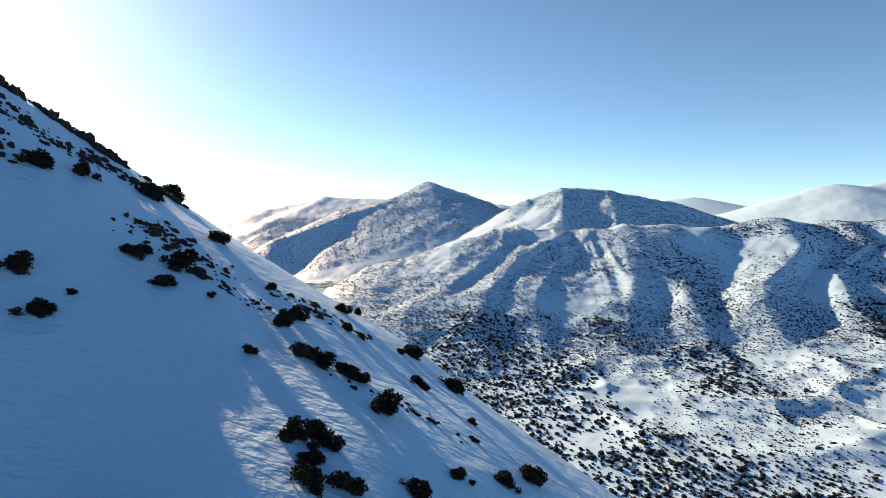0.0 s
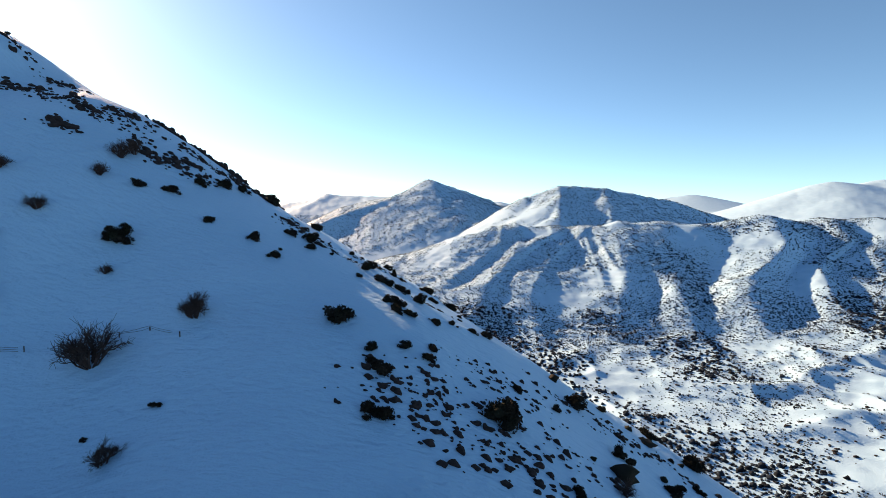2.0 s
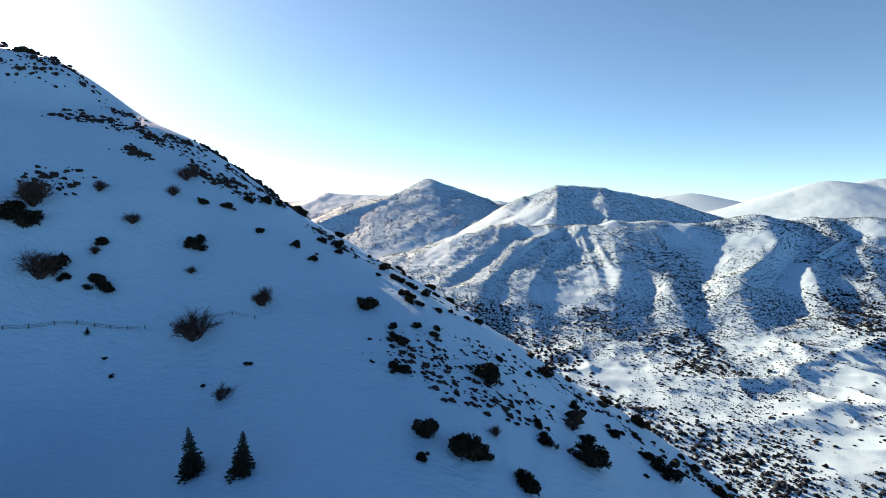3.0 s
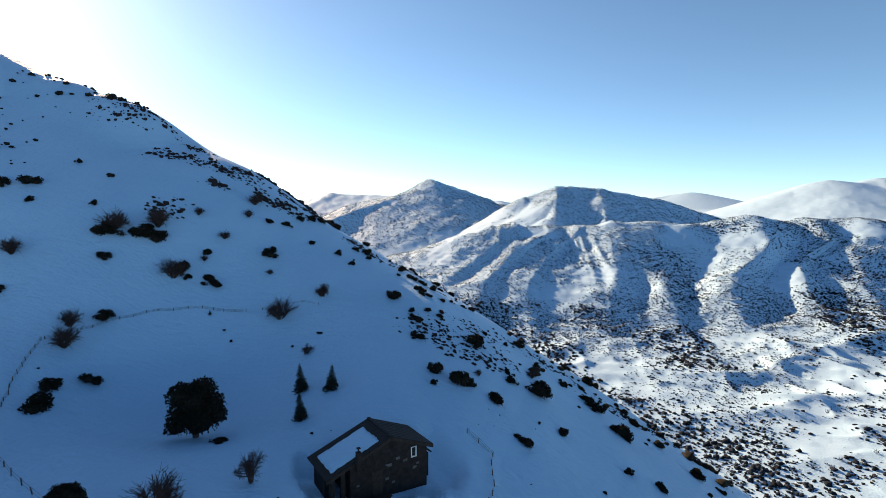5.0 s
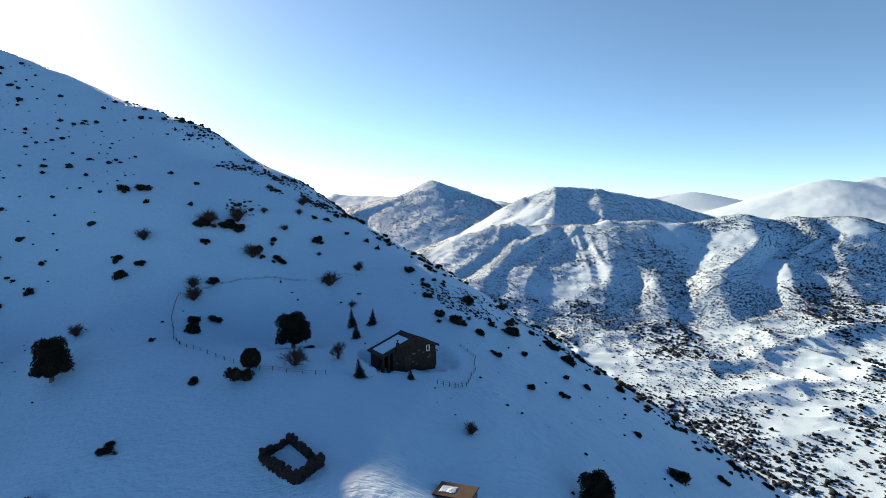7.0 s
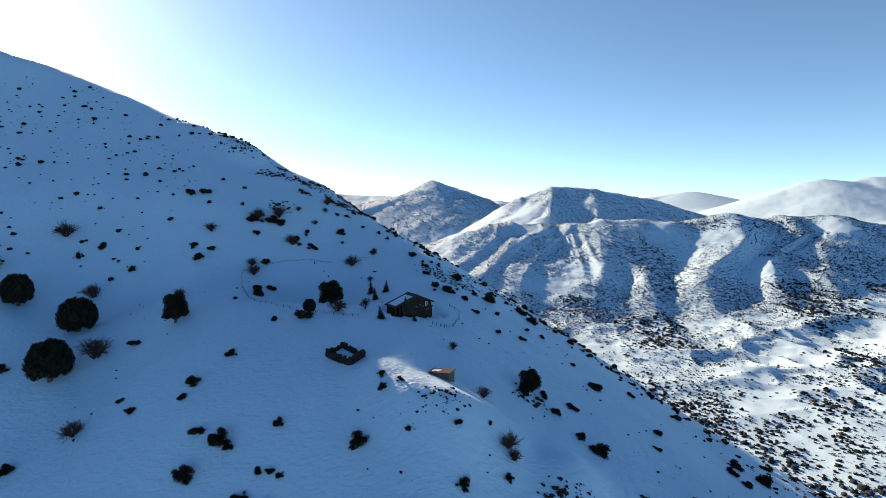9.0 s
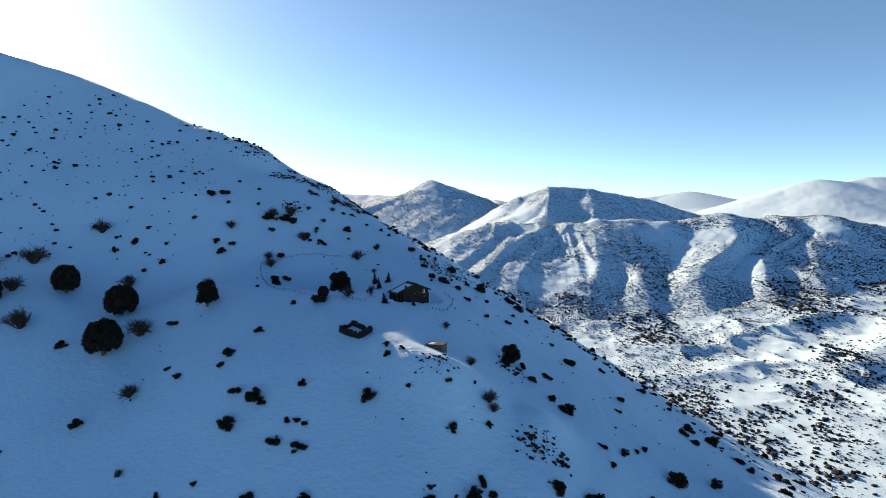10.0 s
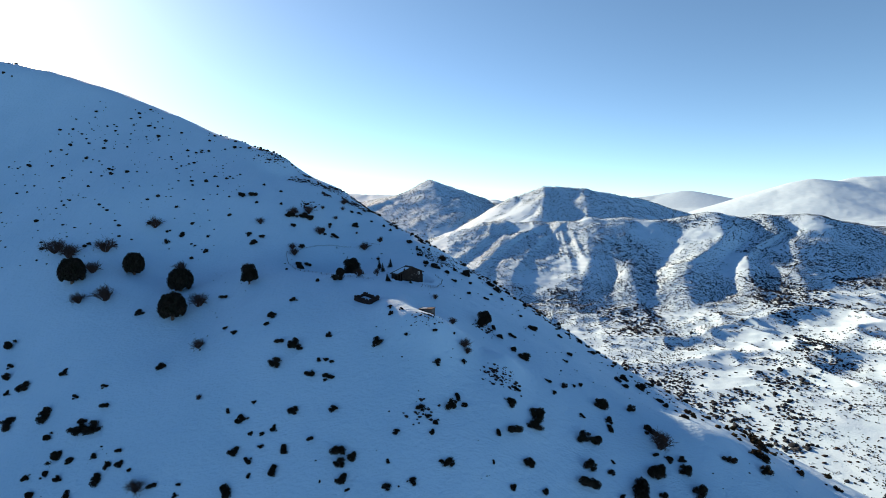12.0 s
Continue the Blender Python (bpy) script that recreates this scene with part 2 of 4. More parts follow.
def far_land(x, y):
    """Valley floor, the massif across it and the mountains behind."""
    away = np.hypot(x, y)
    floor_z = -17 + 0.07 * np.clip(y - 220, 0, 190) + 0.11 * np.clip(x - 140, 0, 360) + 0.03 * np.clip(x - 500, 0, 2000) + 0.02 * np.clip(away - 700, 0, 4000) + 0.10 * np.clip(-y - 150, 0, 600)
    floor_z = floor_z + 9 * rough_noise(x, y, 85, 3, 3) * np.clip((y - 120) / 150, 0.1, 1) * np.clip(1500 / (away + 1), 0.2, 1)
    hummock = 1 - np.abs(2 * smooth_noise(x + 0.4 * y, y - 0.3 * x, 52, 91) - 1)
    knoll = 1 - np.abs(2 * smooth_noise(x - 0.2 * y, y + 0.5 * x, 25, 93) - 1)
    floor_z = floor_z + (8 * hummock**1.4 + 4 * knoll**1.3 - 4) * np.clip((y - 130) / 90, 0, 1) * np.clip((480 - y) / 80, 0, 1) * np.clip((x - 20) / 60, 0, 1)
    # the lines of the ridges wander a little
    wx, wy = x + 5 * rough_noise(x, y, 40, 3, 51), y + 5 * rough_noise(x, y, 40, 3, 57)
    massif = hillside(wx, wy)
    # small ribs running down the massif, slantwise on its low western end
    slant = np.clip((x - 60) / 140, 0, 1)
    u, v = (0.60 + 0.37 * slant) * wx - (0.80 - 0.55 * slant) * wy, (0.80 - 0.55 * slant) * wx + (0.60 + 0.37 * slant) * wy
    rib = np.abs(2 * smooth_noise(u, v * 0.4, 46, 71) - 1)
    massif = massif + 2.2 * (0.5 - rib) * np.clip((massif - 5) / 40, 0, 1) * np.clip((away - 330) / 120, 0, 1)
    land = massif
    # and so do those of the mountains, more strongly
    far = np.clip((away - 750) / 300, 0, 1) * np.clip(2 - away / 1400, 0.25, 1)
    px, py = x + far * 34 * rough_noise(x, y, 130, 4, 61), y + far * 34 * rough_noise(x, y, 130, 4, 65)
    for line, slope in NEAR_PEAKS + FAR_PEAKS:
        land = soft_max(land, ridge(px, py, line, slope, 5 if slope > 0.34 else 40, 0.6 if slope > 0.44 else None), 2)
    fine = 2.0 * rough_noise(x, y, 20, 3, 41) * np.clip((away - 150) / 250, 0, 1) * np.clip(1800 / (away + 1) - 0.2, 0, 1)
    gully = rough_noise(x, y, 45, 4, 9) * 2.0 * np.clip(away / 500, 0.3, 1.3) * np.clip(2200 / (away + 1) - 0.2, 0.15, 1)
    land = soft_max(floor_z, land + gully * np.clip((land + 20) / 60, 0, 1), 5)
    # old terraces and ledges along the valley's slopes
    step = land + 4 * rough_noise(x, y, 45, 3, 81)
    ledge = (step / 4.5) % 1.0
    ledge = np.clip(ledge / 0.72, 0, 1) - ledge
    worn = np.clip(3.2 * rough_noise(x, y, 40, 3, 83) + 0.75, 0, 1) * np.clip((away - 180) / 120, 0, 1) * np.clip((760 - away) / 200, 0, 1)
    return fine + land - 3.6 * ledge * worn


def hut_scoop(x, y):
    """The hollow that wind and shovels have left in the snow round the hut."""
    u, v = 0.825 * (x + 8.08) + 0.565 * (y + 25.82), -0.565 * (x + 8.08) + 0.825 * (y + 25.82)
    du, dv = np.maximum(np.maximum(-(u + 0.2) / 0.9, (u - 7.9) / 3.6), 0), np.maximum(np.maximum(-(v - 0.2) / 1.9, (v - 3.9) / 1.6), 0)
    s = np.clip((1 - np.hypot(du, dv)) * 2.6, 0, 1)
    return -(1.15 - 0.2 * np.clip(u / 8, 0, 1)) * s * s * (3 - 2 * s)


def hill_z(x, y):
    return near_hill(x, y) + hut_scoop(x, y) + 1.1 * rough_noise(x, y, 16, 3, 21) + 0.12 * rough_noise(x, y, 2.5, 2, 25)


def ground_z(x, y):
    x, y = np.asarray(x, float), np.asarray(y, float)
    return soft_max(hill_z(x, y), far_land(x, y), 3)


def height(x, y):
    """The ground's height at one place of the near hill."""
    return float(hill_z(np.array([x]), np.array([y]))[0])


def mesh_of(name, verts, faces):
    me = bpy.data.meshes.new(name)
    me.from_pydata(verts, [], faces)
    me.update()
    return me


def sheet():
    """The snow-covered ground as one sheet to the horizon, finer where it is near."""
    front = np.radians(np.linspace(-50, 50, 760))
    side = np.radians(np.linspace(50, 310, 130)[1:-1])
    angle = np.concatenate([front, side])
    reach = np.concatenate([np.linspace(4, 30, 14)[:-1], np.geomspace(30, 290, 250)[:-1], np.geomspace(290, 950, 330)[:-1], np.geomspace(950, 4850, 200)])
    a, r = np.meshgrid(angle, reach)
    x, y = 3 + r * np.sin(a), -165 + r * np.cos(a)
    z = ground_z(x, y)
    n, k = len(angle), len(reach)
    co = np.stack([x, y, z], -1).reshape(-1, 3)
    i, j = np.meshgrid(np.arange(k - 1), np.arange(n), indexing="ij")
    j2 = (j + 1) % n
    quads = np.stack([i * n + j, i * n + j2, (i + 1) * n + j2, (i + 1) * n + j], -1).reshape(-1, 4)[:, ::-1]
    me = bpy.data.meshes.new("ground")
    me.vertices.add(len(co))
    me.vertices.foreach_set("co", co.ravel())
    me.loops.add(quads.size)
    me.loops.foreach_set("vertex_index", quads.ravel())
    me.polygons.add(len(quads))
    me.polygons.foreach_set("loop_start", np.arange(0, quads.size, 4))
    me.polygons.foreach_set("use_smooth", np.ones(len(quads), bool))
    me.update(calc_edges=True)
    me.materials.append(SHADE_TINTED_SNOW)
    return tagged(new("ground", me), "snow-covered mountain slopes and valley floor", "ground", kind="structure")


sheet()
# ---- end of land ----

def soup(name, verts, tris, mat):
    """Many small clumps joined into one mesh."""
    verts, tris = np.asarray(verts, float), np.asarray(tris, int)
    me = bpy.data.meshes.new(name)
    me.vertices.add(len(verts))
    me.vertices.foreach_set("co", verts.ravel())
    me.loops.add(tris.size)
    me.loops.foreach_set("vertex_index", tris.ravel())
    me.polygons.add(len(tris))
    me.polygons.foreach_set("loop_start", np.arange(0, tris.size, 3))
    me.update(calc_edges=True)
    me.materials.append(mat)
    return new(name, me)


def ball(level):
    bm = bmesh.new()
    bmesh.ops.create_icosphere(bm, subdivisions=level, radius=1)
    v = np.array([p.co[:] for p in bm.verts])
    f = np.array([[p.index for p in q.verts] for q in bm.faces])
    bm.free()
    return v, f


BALL1, BALL2 = ball(1), ball(2)


def scatter(name, rng, x, y, size, flat, mat, shape=BALL1, ragged=0.35, along=None):
    """Shrub clumps resting on the ground at x, y; size and flatness for each."""
    v, f = shape
    n = len(x)
    z = ground_z(x, y)
    turn = rng.rand(n) * 6.28
    jit = 1 + ragged * (rng.rand(n, len(v)) - 0.5) * 2
    px = v[None, :, 0] * jit * size[:, None] * (0.8 + 0.4 * rng.rand(n))[:, None]
    py = v[None, :, 1] * jit * size[:, None]
    pz = v[None, :, 2] * jit * (size * flat)[:, None]
    if along is not None:
        px = px * along[:, None]
        turn = rng.rand(n) * 0.5 - 0.25
    c, s = np.cos(turn)[:, None], np.sin(turn)[:, None]
    co = np.stack([x[:, None] + c * px - s * py, y[:, None] + s * px + c * py, (z + 0.45 * size * flat)[:, None] + pz], -1)
    tris = (f[None] + (np.arange(n) * len(v))[:, None, None]).reshape(-1, 3)
    return soup(name, co.reshape(-1, 3), tris, mat)


def strewn(rng, n, x0, x1, y0, y1, size, seed, thin=0.5, low=-1e9, high=1e9):
    """Random places in patches, thicker on the slopes that face away from the midday sun."""
    x, y = x0 + (x1 - x0) * rng.rand(n), y0 + (y1 - y0) * rng.rand(n)
    z = ground_z(x, y)
    away = (z - ground_z(x + 0.64 * 5, y - 0.77 * 5)) / 5
    keep = rough_noise(x, y, size, 3, seed) + 0.32 * np.clip(away - 0.12, -0.35, 0.4) + 0.3 * (rng.rand(n) - 0.5) > thin - 0.5
    keep &= (near_hill(x, y) < z - 2.5) & (z > low) & (z < high)
    return x[keep], y[keep]


def in_view(x, y):
    """Keeps to the wedge of country that the flight looks over."""
    return (np.abs(x) < 1.02 * (y + 165)) & (near_hill(x, y) < far_land(x, y) + 6)


def spray(rng, blades):
    """A leafless bush: thin blades of twigs fanning up from the ground, one unit in radius."""
    v, f = [], []
    for k in range(blades):
        w, lift = rng.rand() * 6.283, 0.35 + 1.1 * rng.rand()
        d = np.array([math.cos(w) * math.cos(lift), math.sin(w) * math.cos(lift), math.sin(lift)])
        s = np.cross(d, rng.normal(size=3))
        s = s / np.linalg.norm(s) * 0.13
        low = np.array([0, 0, -0.9])
        n = len(v)
        v += [low + d * 0.3 - s * 0.3, low + d * 1.1 + s, low + d * 1.1 - s, low + d * 1.9]
        f += [(n, n + 1, n + 2), (n + 2, n + 1, n + 3)]
    return np.array(v), np.array(f)


rng = np.random.RandomState(3)
SPRAY = spray(rng, 11)
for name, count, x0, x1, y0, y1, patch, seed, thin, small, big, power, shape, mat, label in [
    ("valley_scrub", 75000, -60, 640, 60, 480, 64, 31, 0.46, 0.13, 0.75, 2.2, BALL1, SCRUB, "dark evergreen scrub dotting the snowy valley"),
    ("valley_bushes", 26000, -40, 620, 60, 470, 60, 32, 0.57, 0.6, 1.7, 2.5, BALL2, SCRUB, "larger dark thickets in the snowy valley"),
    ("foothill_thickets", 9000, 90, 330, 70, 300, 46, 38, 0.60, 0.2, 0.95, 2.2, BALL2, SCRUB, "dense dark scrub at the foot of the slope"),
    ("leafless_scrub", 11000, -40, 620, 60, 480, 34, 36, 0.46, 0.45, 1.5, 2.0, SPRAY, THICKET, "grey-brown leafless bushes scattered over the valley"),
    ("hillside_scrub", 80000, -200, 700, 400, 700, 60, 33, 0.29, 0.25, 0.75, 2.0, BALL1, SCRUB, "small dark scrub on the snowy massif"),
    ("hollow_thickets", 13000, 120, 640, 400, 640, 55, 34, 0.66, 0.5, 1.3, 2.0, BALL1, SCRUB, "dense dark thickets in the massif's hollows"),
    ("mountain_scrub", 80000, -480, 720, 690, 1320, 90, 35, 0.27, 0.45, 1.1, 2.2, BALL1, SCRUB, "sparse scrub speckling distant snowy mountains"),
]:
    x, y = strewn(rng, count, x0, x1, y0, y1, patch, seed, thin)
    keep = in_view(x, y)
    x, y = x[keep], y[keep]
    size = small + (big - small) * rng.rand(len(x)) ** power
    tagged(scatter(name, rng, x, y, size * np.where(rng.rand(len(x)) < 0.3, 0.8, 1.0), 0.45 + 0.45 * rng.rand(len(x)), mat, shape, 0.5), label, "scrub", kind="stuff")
x, y = strewn(rng, 9000, -40, 600, 60, 480, 26, 37, 0.54)
keep = in_view(x, y)
x, y = x[keep], y[keep]
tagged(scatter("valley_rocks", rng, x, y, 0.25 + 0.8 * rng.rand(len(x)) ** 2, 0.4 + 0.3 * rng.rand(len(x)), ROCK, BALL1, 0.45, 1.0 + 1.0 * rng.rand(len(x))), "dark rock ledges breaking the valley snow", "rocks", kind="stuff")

# ---- plants and stones: one set of meshes each, shared by all ----
def part(name, me, mat, parent=None, label="", at=None):
    ob = new(name, me)
    if mat and not me.materials:
        me.materials.append(mat)
    if parent is not None:
        ob.parent = parent
    if at is not None:
        ob.matrix_basis = at
    return tagged(ob, label) if label else ob


def tri_mesh(name, verts, faces, mat, smooth=False):
    me = bpy.data.meshes.new(name)
    me.from_pydata([tuple(v) for v in verts], [], [tuple(f) for f in faces])
    if smooth:
        me.polygons.foreach_set("use_smooth", np.ones(len(me.polygons), bool))
    me.materials.append(mat)
    me.update()
    return me


def leafy_mesh(name, rng, lobes, leaves, leaf, mat, core=0.86):
    """A crown: lumpy dark lobes set about with many small leaf sprays. lobes: rows of centre and half sizes."""
    verts, faces = [], []
    v, f = BALL2
    for cx, cy, cz, ax, ay, az in lobes:
        n = len(verts)
        j = core * (1 + 0.24 * (rng.rand(len(v)) - 0.5) * 2)
        for p, q in zip(v, j):
            verts.append((cx + p[0] * q * ax, cy + p[1] * q * ay, max(cz + p[2] * q * az, -0.05)))
        faces += [tuple(int(k) + n for k in t) for t in f]
    weight = np.array([l[3] * l[5] for l in lobes])
    pick = rng.choice(len(lobes), leaves, p=weight / weight.sum())
    for k in pick:
        cx, cy, cz, ax, ay, az = lobes[k]
        d = rng.normal(size=3)
        d /= np.linalg.norm(d)
        if d[2] < -0.5:
            d[2] = -d[2]
        c = np.array([cx, cy, cz]) + d * np.array([ax, ay, az]) * (0.82 + 0.30 * rng.rand())
        if c[2] < -0.03:
            continue
        out = d + 0.9 * rng.normal(size=3)
        out /= np.linalg.norm(out)
        side = np.cross(out, rng.normal(size=3))
        side /= np.linalg.norm(side) + 1e-9
        s = leaf * (0.6 + 0.9 * rng.rand())
        n = len(verts)
        verts += [c - side * s * 0.45, c + out * s * 0.6 - side * s * 0.30, c + out * s * 1.25, c + out * s * 0.5 + side * s * 0.42]
        faces.append((n, n + 1, n + 2, n + 3))
    return tri_mesh(name, verts, faces, mat)


def twig_mesh(name, rng, stems, spread, levels, mat, thick=0.02, height_=1.0, splits=3, droop=0.0):
    """Bare branches that fork and thin out, as three-sided sticks."""
    verts, faces = [], []

    def stick(a, b, r0, r1):
        d = b - a
        d /= np.linalg.norm(d) + 1e-9
        s = np.cross(d, (0.3, 0.5, 0.81))
        s /= np.linalg.norm(s) + 1e-9
        t = np.cross(d, s)
        n = len(verts)
        for c, r in ((a, r0), (b, r1)):
            for k in range(3):
                w = 2.094 * k
                verts.append(c + r * (math.cos(w) * s + math.sin(w) * t))
        for k in range(3):
            faces.append((n + k, n + (k + 1) % 3, n + 3 + (k + 1) % 3, n + 3 + k))

    def grow(a, d, length, r, level):
        b = a + d * length
        mid = a + d * length * 0.5 + rng.normal(size=3) * length * 0.07
        stick(a, mid, r, r * 0.8)
        stick(mid, b, r * 0.8, r * 0.6)
        if level == 0:
            return
        for _ in range(splits):
            e = d + rng.normal(size=3) * 0.52 * (1 if level > 1 else 1.2)
            e[2] = e[2] + 0.15 - droop
            e /= np.linalg.norm(e)
            grow(a + (b - a) * (0.45 + 0.55 * rng.rand()), e, length * (0.55 + 0.3 * rng.rand()), r * 0.58, level - 1)

    for _ in range(stems):
        w = rng.rand() * 6.283
        d = np.array([spread * math.cos(w) * rng.rand(), spread * math.sin(w) * rng.rand(), 1.0])
        d /= np.linalg.norm(d)
        grow(np.array([0.04 * math.cos(w), 0.04 * math.sin(w), -0.06]), d, 0.42 * height_ * (0.75 + 0.4 * rng.rand()), thick, levels)
    return tri_mesh(name, verts, faces, mat)


def shrub_lobes(rng, n, flat):
    """A loose huddle of knobs, open in places."""
    rows = [(0.06 * rng.normal(), 0.06 * rng.normal(), 0.20 * flat, 0.20, 0.18, 0.48 * flat)]
    side = rng.rand() * 6.283
    for k in range(n):
        w, r = side + rng.normal() * 1.3, 0.14 + 0.34 * rng.rand()
        s = 0.06 + 0.13 * rng.rand() ** 1.5
        rows.append((r * math.cos(w), r * math.sin(w), flat * (0.05 + 0.6 * rng.rand()) * (1.15 - r), s * 1.2, s, s * 1.05))
    return rows


prng = np.random.RandomState(11)
SHRUB_MESHES = [leafy_mesh("shrub", prng, shrub_lobes(prng, 7 + k % 5, 0.40 + 0.10 * (k % 4)), 1100, 0.058, BUSH, 0.78) for k in range(10)]


def dome_lobes(rng, n):
    """A full round crown: one large body set all over with small knobs."""
    rows = [(0, 0, 0.38, 0.41, 0.41, 0.38)]
    for k in range(n):
        up = 1.0 - 1.6 * (k + 0.5) / n
        w, r = 2.39996 * k, math.sqrt(max(0, 1 - up * up))
        s = 0.045 + 0.05 * rng.rand()
        rows.append((0.41 * r * math.cos(w), 0.41 * r * math.sin(w), 0.38 + 0.37 * up, s, s, s * 1.2))
    return rows


CROWN_MESHES = [leafy_mesh("crown", prng, dome_lobes(prng, 110), 9000, 0.030, BUSH, 0.84) for k in range(3)]
OAK_CROWN = leafy_mesh("crown", prng, [(0.0, 0.0, 0.62, 0.30, 0.28, 0.27), (-0.22, 0.05, 0.70, 0.24, 0.22, 0.20), (0.24, 0.0, 0.52, 0.24, 0.22, 0.22), (0.05, -0.1, 0.34, 0.33, 0.3, 0.24), (-0.2, 0.0, 0.42, 0.24, 0.22, 0.18), (0.12, 0.1, 0.82, 0.2, 0.2, 0.13), (0.33, 0.05, 0.34, 0.17, 0.17, 0.15), (-0.3, -0.05, 0.24, 0.18, 0.18, 0.14)], 6000, 0.034, BUSH, 0.8)
TWIG_MESHES = [twig_mesh("twigs", prng, 26, 1.0, 3, TWIG, 0.026, 1.1) for k in range(4)]
BARE_MESHES = [twig_mesh("bough", prng, 5, 0.55, 4, TWIG, 0.030, 0.95, 4) for k in range(2)]


def fir_mesh(rng):
    """Tiers of jagged, drooping branches round a stem, one unit high."""
    verts, faces = [], []
    for k in range(25):
        h = 0.04 + 0.93 * k / 24
        reach = 0.30 * (1 - h) ** 0.85 + 0.02
        for b in range(10 if k < 12 else 6):
            w = 6.283 * b / (10 if k < 12 else 6) + k * 0.7 + 0.4 * rng.rand()
            r = reach * (0.7 + 0.5 * rng.rand())
            d, s = np.array([math.cos(w), math.sin(w), 0]), np.array([-math.sin(w), math.cos(w), 0])
            root = np.array([0, 0, h])
            for q in range(4):
                a = root + d * r * q / 4 + np.array([0, 0, -0.10 * r * q])
                e = root + d * r * (q + 1.35) / 4 + np.array([0, 0, -0.10 * r * q + 0.05 * r])
                wd = r * 0.27 * (1.15 - q / 5) * (0.7 + 0.6 * rng.rand())
                n = len(verts)
                verts += [a, (a + e) / 2 + s * wd + np.array([0, 0, 0.02 * rng.normal()]), e, (a + e) / 2 - s * wd, (a + e) / 2 + np.array([0, 0, 0.045 * r + 0.01])]
                faces += [(n, n + 1, n + 4), (n + 1, n + 2, n + 4), (n + 2, n + 3, n + 4), (n + 3, n, n + 4)]
    return tri_mesh("crown", verts, faces, FIR)


FIR_MESHES = [fir_mesh(prng) for _ in range(2)]


def stem_mesh(name, low, high, tall, sides=8):
    bm = bmesh.new()
    bmesh.ops.create_cone(bm, cap_ends=True, segments=sides, radius1=low, radius2=high, depth=tall)
    bmesh.ops.translate(bm, verts=bm.verts, vec=(0, 0, tall / 2 - 0.06))
    for p in bm.verts:
        p.co.x += 0.15 * low * math.sin(9 * p.co.z + p.co.y * 7)
    me = bpy.data.meshes.new(name)
    bm.to_mesh(me)
    bm.free()
    me.materials.append(BARK)
    return me


TRUNK = stem_mesh("trunk", 0.06, 0.035, 0.55)
FIR_TRUNK = stem_mesh("trunk", 0.035, 0.008, 0.98)


def stone_mesh(rng, flat):
    """A jagged block of limestone, split along beds and broken at the ends."""
    v, f = BALL2
    seed = 40 * rng.rand()
    lump = 1 + np.array([0.42 * noise.noise((1.4 * a + seed, 1.4 * b, 1.4 * c)) for a, b, c in v]) + 0.16 * (rng.rand(len(v)) - 0.5)
    p = v * lump[:, None]
    for _ in range(5):
        d = rng.normal(size=3)
        d /= np.linalg.norm(d)
        over = np.clip(p @ d - (0.45 + 0.3 * rng.rand()), 0, None)
        p = p - 0.9 * over[:, None] * d
    p[:, 2] += 0.25 * np.sin(3.1 * p[:, 0] + 6 * rng.rand())
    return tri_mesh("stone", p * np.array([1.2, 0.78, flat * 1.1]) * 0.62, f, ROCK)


STONES = [stone_mesh(prng, 0.6 + 0.12 * (k % 4)) for k in range(9)]


def slope_turn(x, y, amount, spin):
    """A turn that leans a thing part of the way to the slope's normal."""
    e = 1.0
    gx, gy = (height(x + e, y) - height(x - e, y)) / 2 / e, (height(x, y + e) - height(x, y - e)) / 2 / e
    n = Vector((-gx * amount, -gy * amount, 1)).normalized()
    return Vector((0, 0, 1)).rotation_difference(n).to_matrix().to_4x4() @ Matrix.Rotation(spin, 4, "Z")


def rest(x, y, sink, size, amount=0.5, spin=0.0, tall=1.0):
    return Matrix.Translation((x, y, height(x, y) - sink)) @ slope_turn(x, y, amount, spin) @ Matrix.Diagonal((size, size, size * tall, 1))


trng = random.Random(5)
SHRUB_WORDS = [(0.0, "small dark evergreen shrub poking out of snow"), (1.0, "dark evergreen shrub half buried in snow"), (2.2, "broad dark evergreen bush on the snowy slope")]


def plant_shrubs(rows):
    for x, y, w in rows:
        label = [text for low, text in SHRUB_WORDS if w >= low][-1]
        ob = new("shrub", trng.choice(SHRUB_MESHES))
        ob.matrix_basis = rest(x, y, 0.08 * w, w * 1.05, 0.6, 3.14 * trng.randint(0, 1) + 0.9 * (trng.random() - 0.5), 0.95 + 0.5 * trng.random()) @ Matrix.Diagonal((1.0 + 0.35 * trng.random(), 0.85 + 0.2 * trng.random(), 1, 1))
        tagged(ob, label, "shrub", "evergreen shrubs on the slope")


def plant_twigs(rows):
    for x, y, w in rows:
        ob = new("bare_bush", trng.choice(TWIG_MESHES))
        ob.matrix_basis = rest(x, y, 0.05, w, 0.2, trng.random() * 6.28)
        tagged(ob, "leafless grey-brown bush standing in snow", "bush", "leafless bushes")


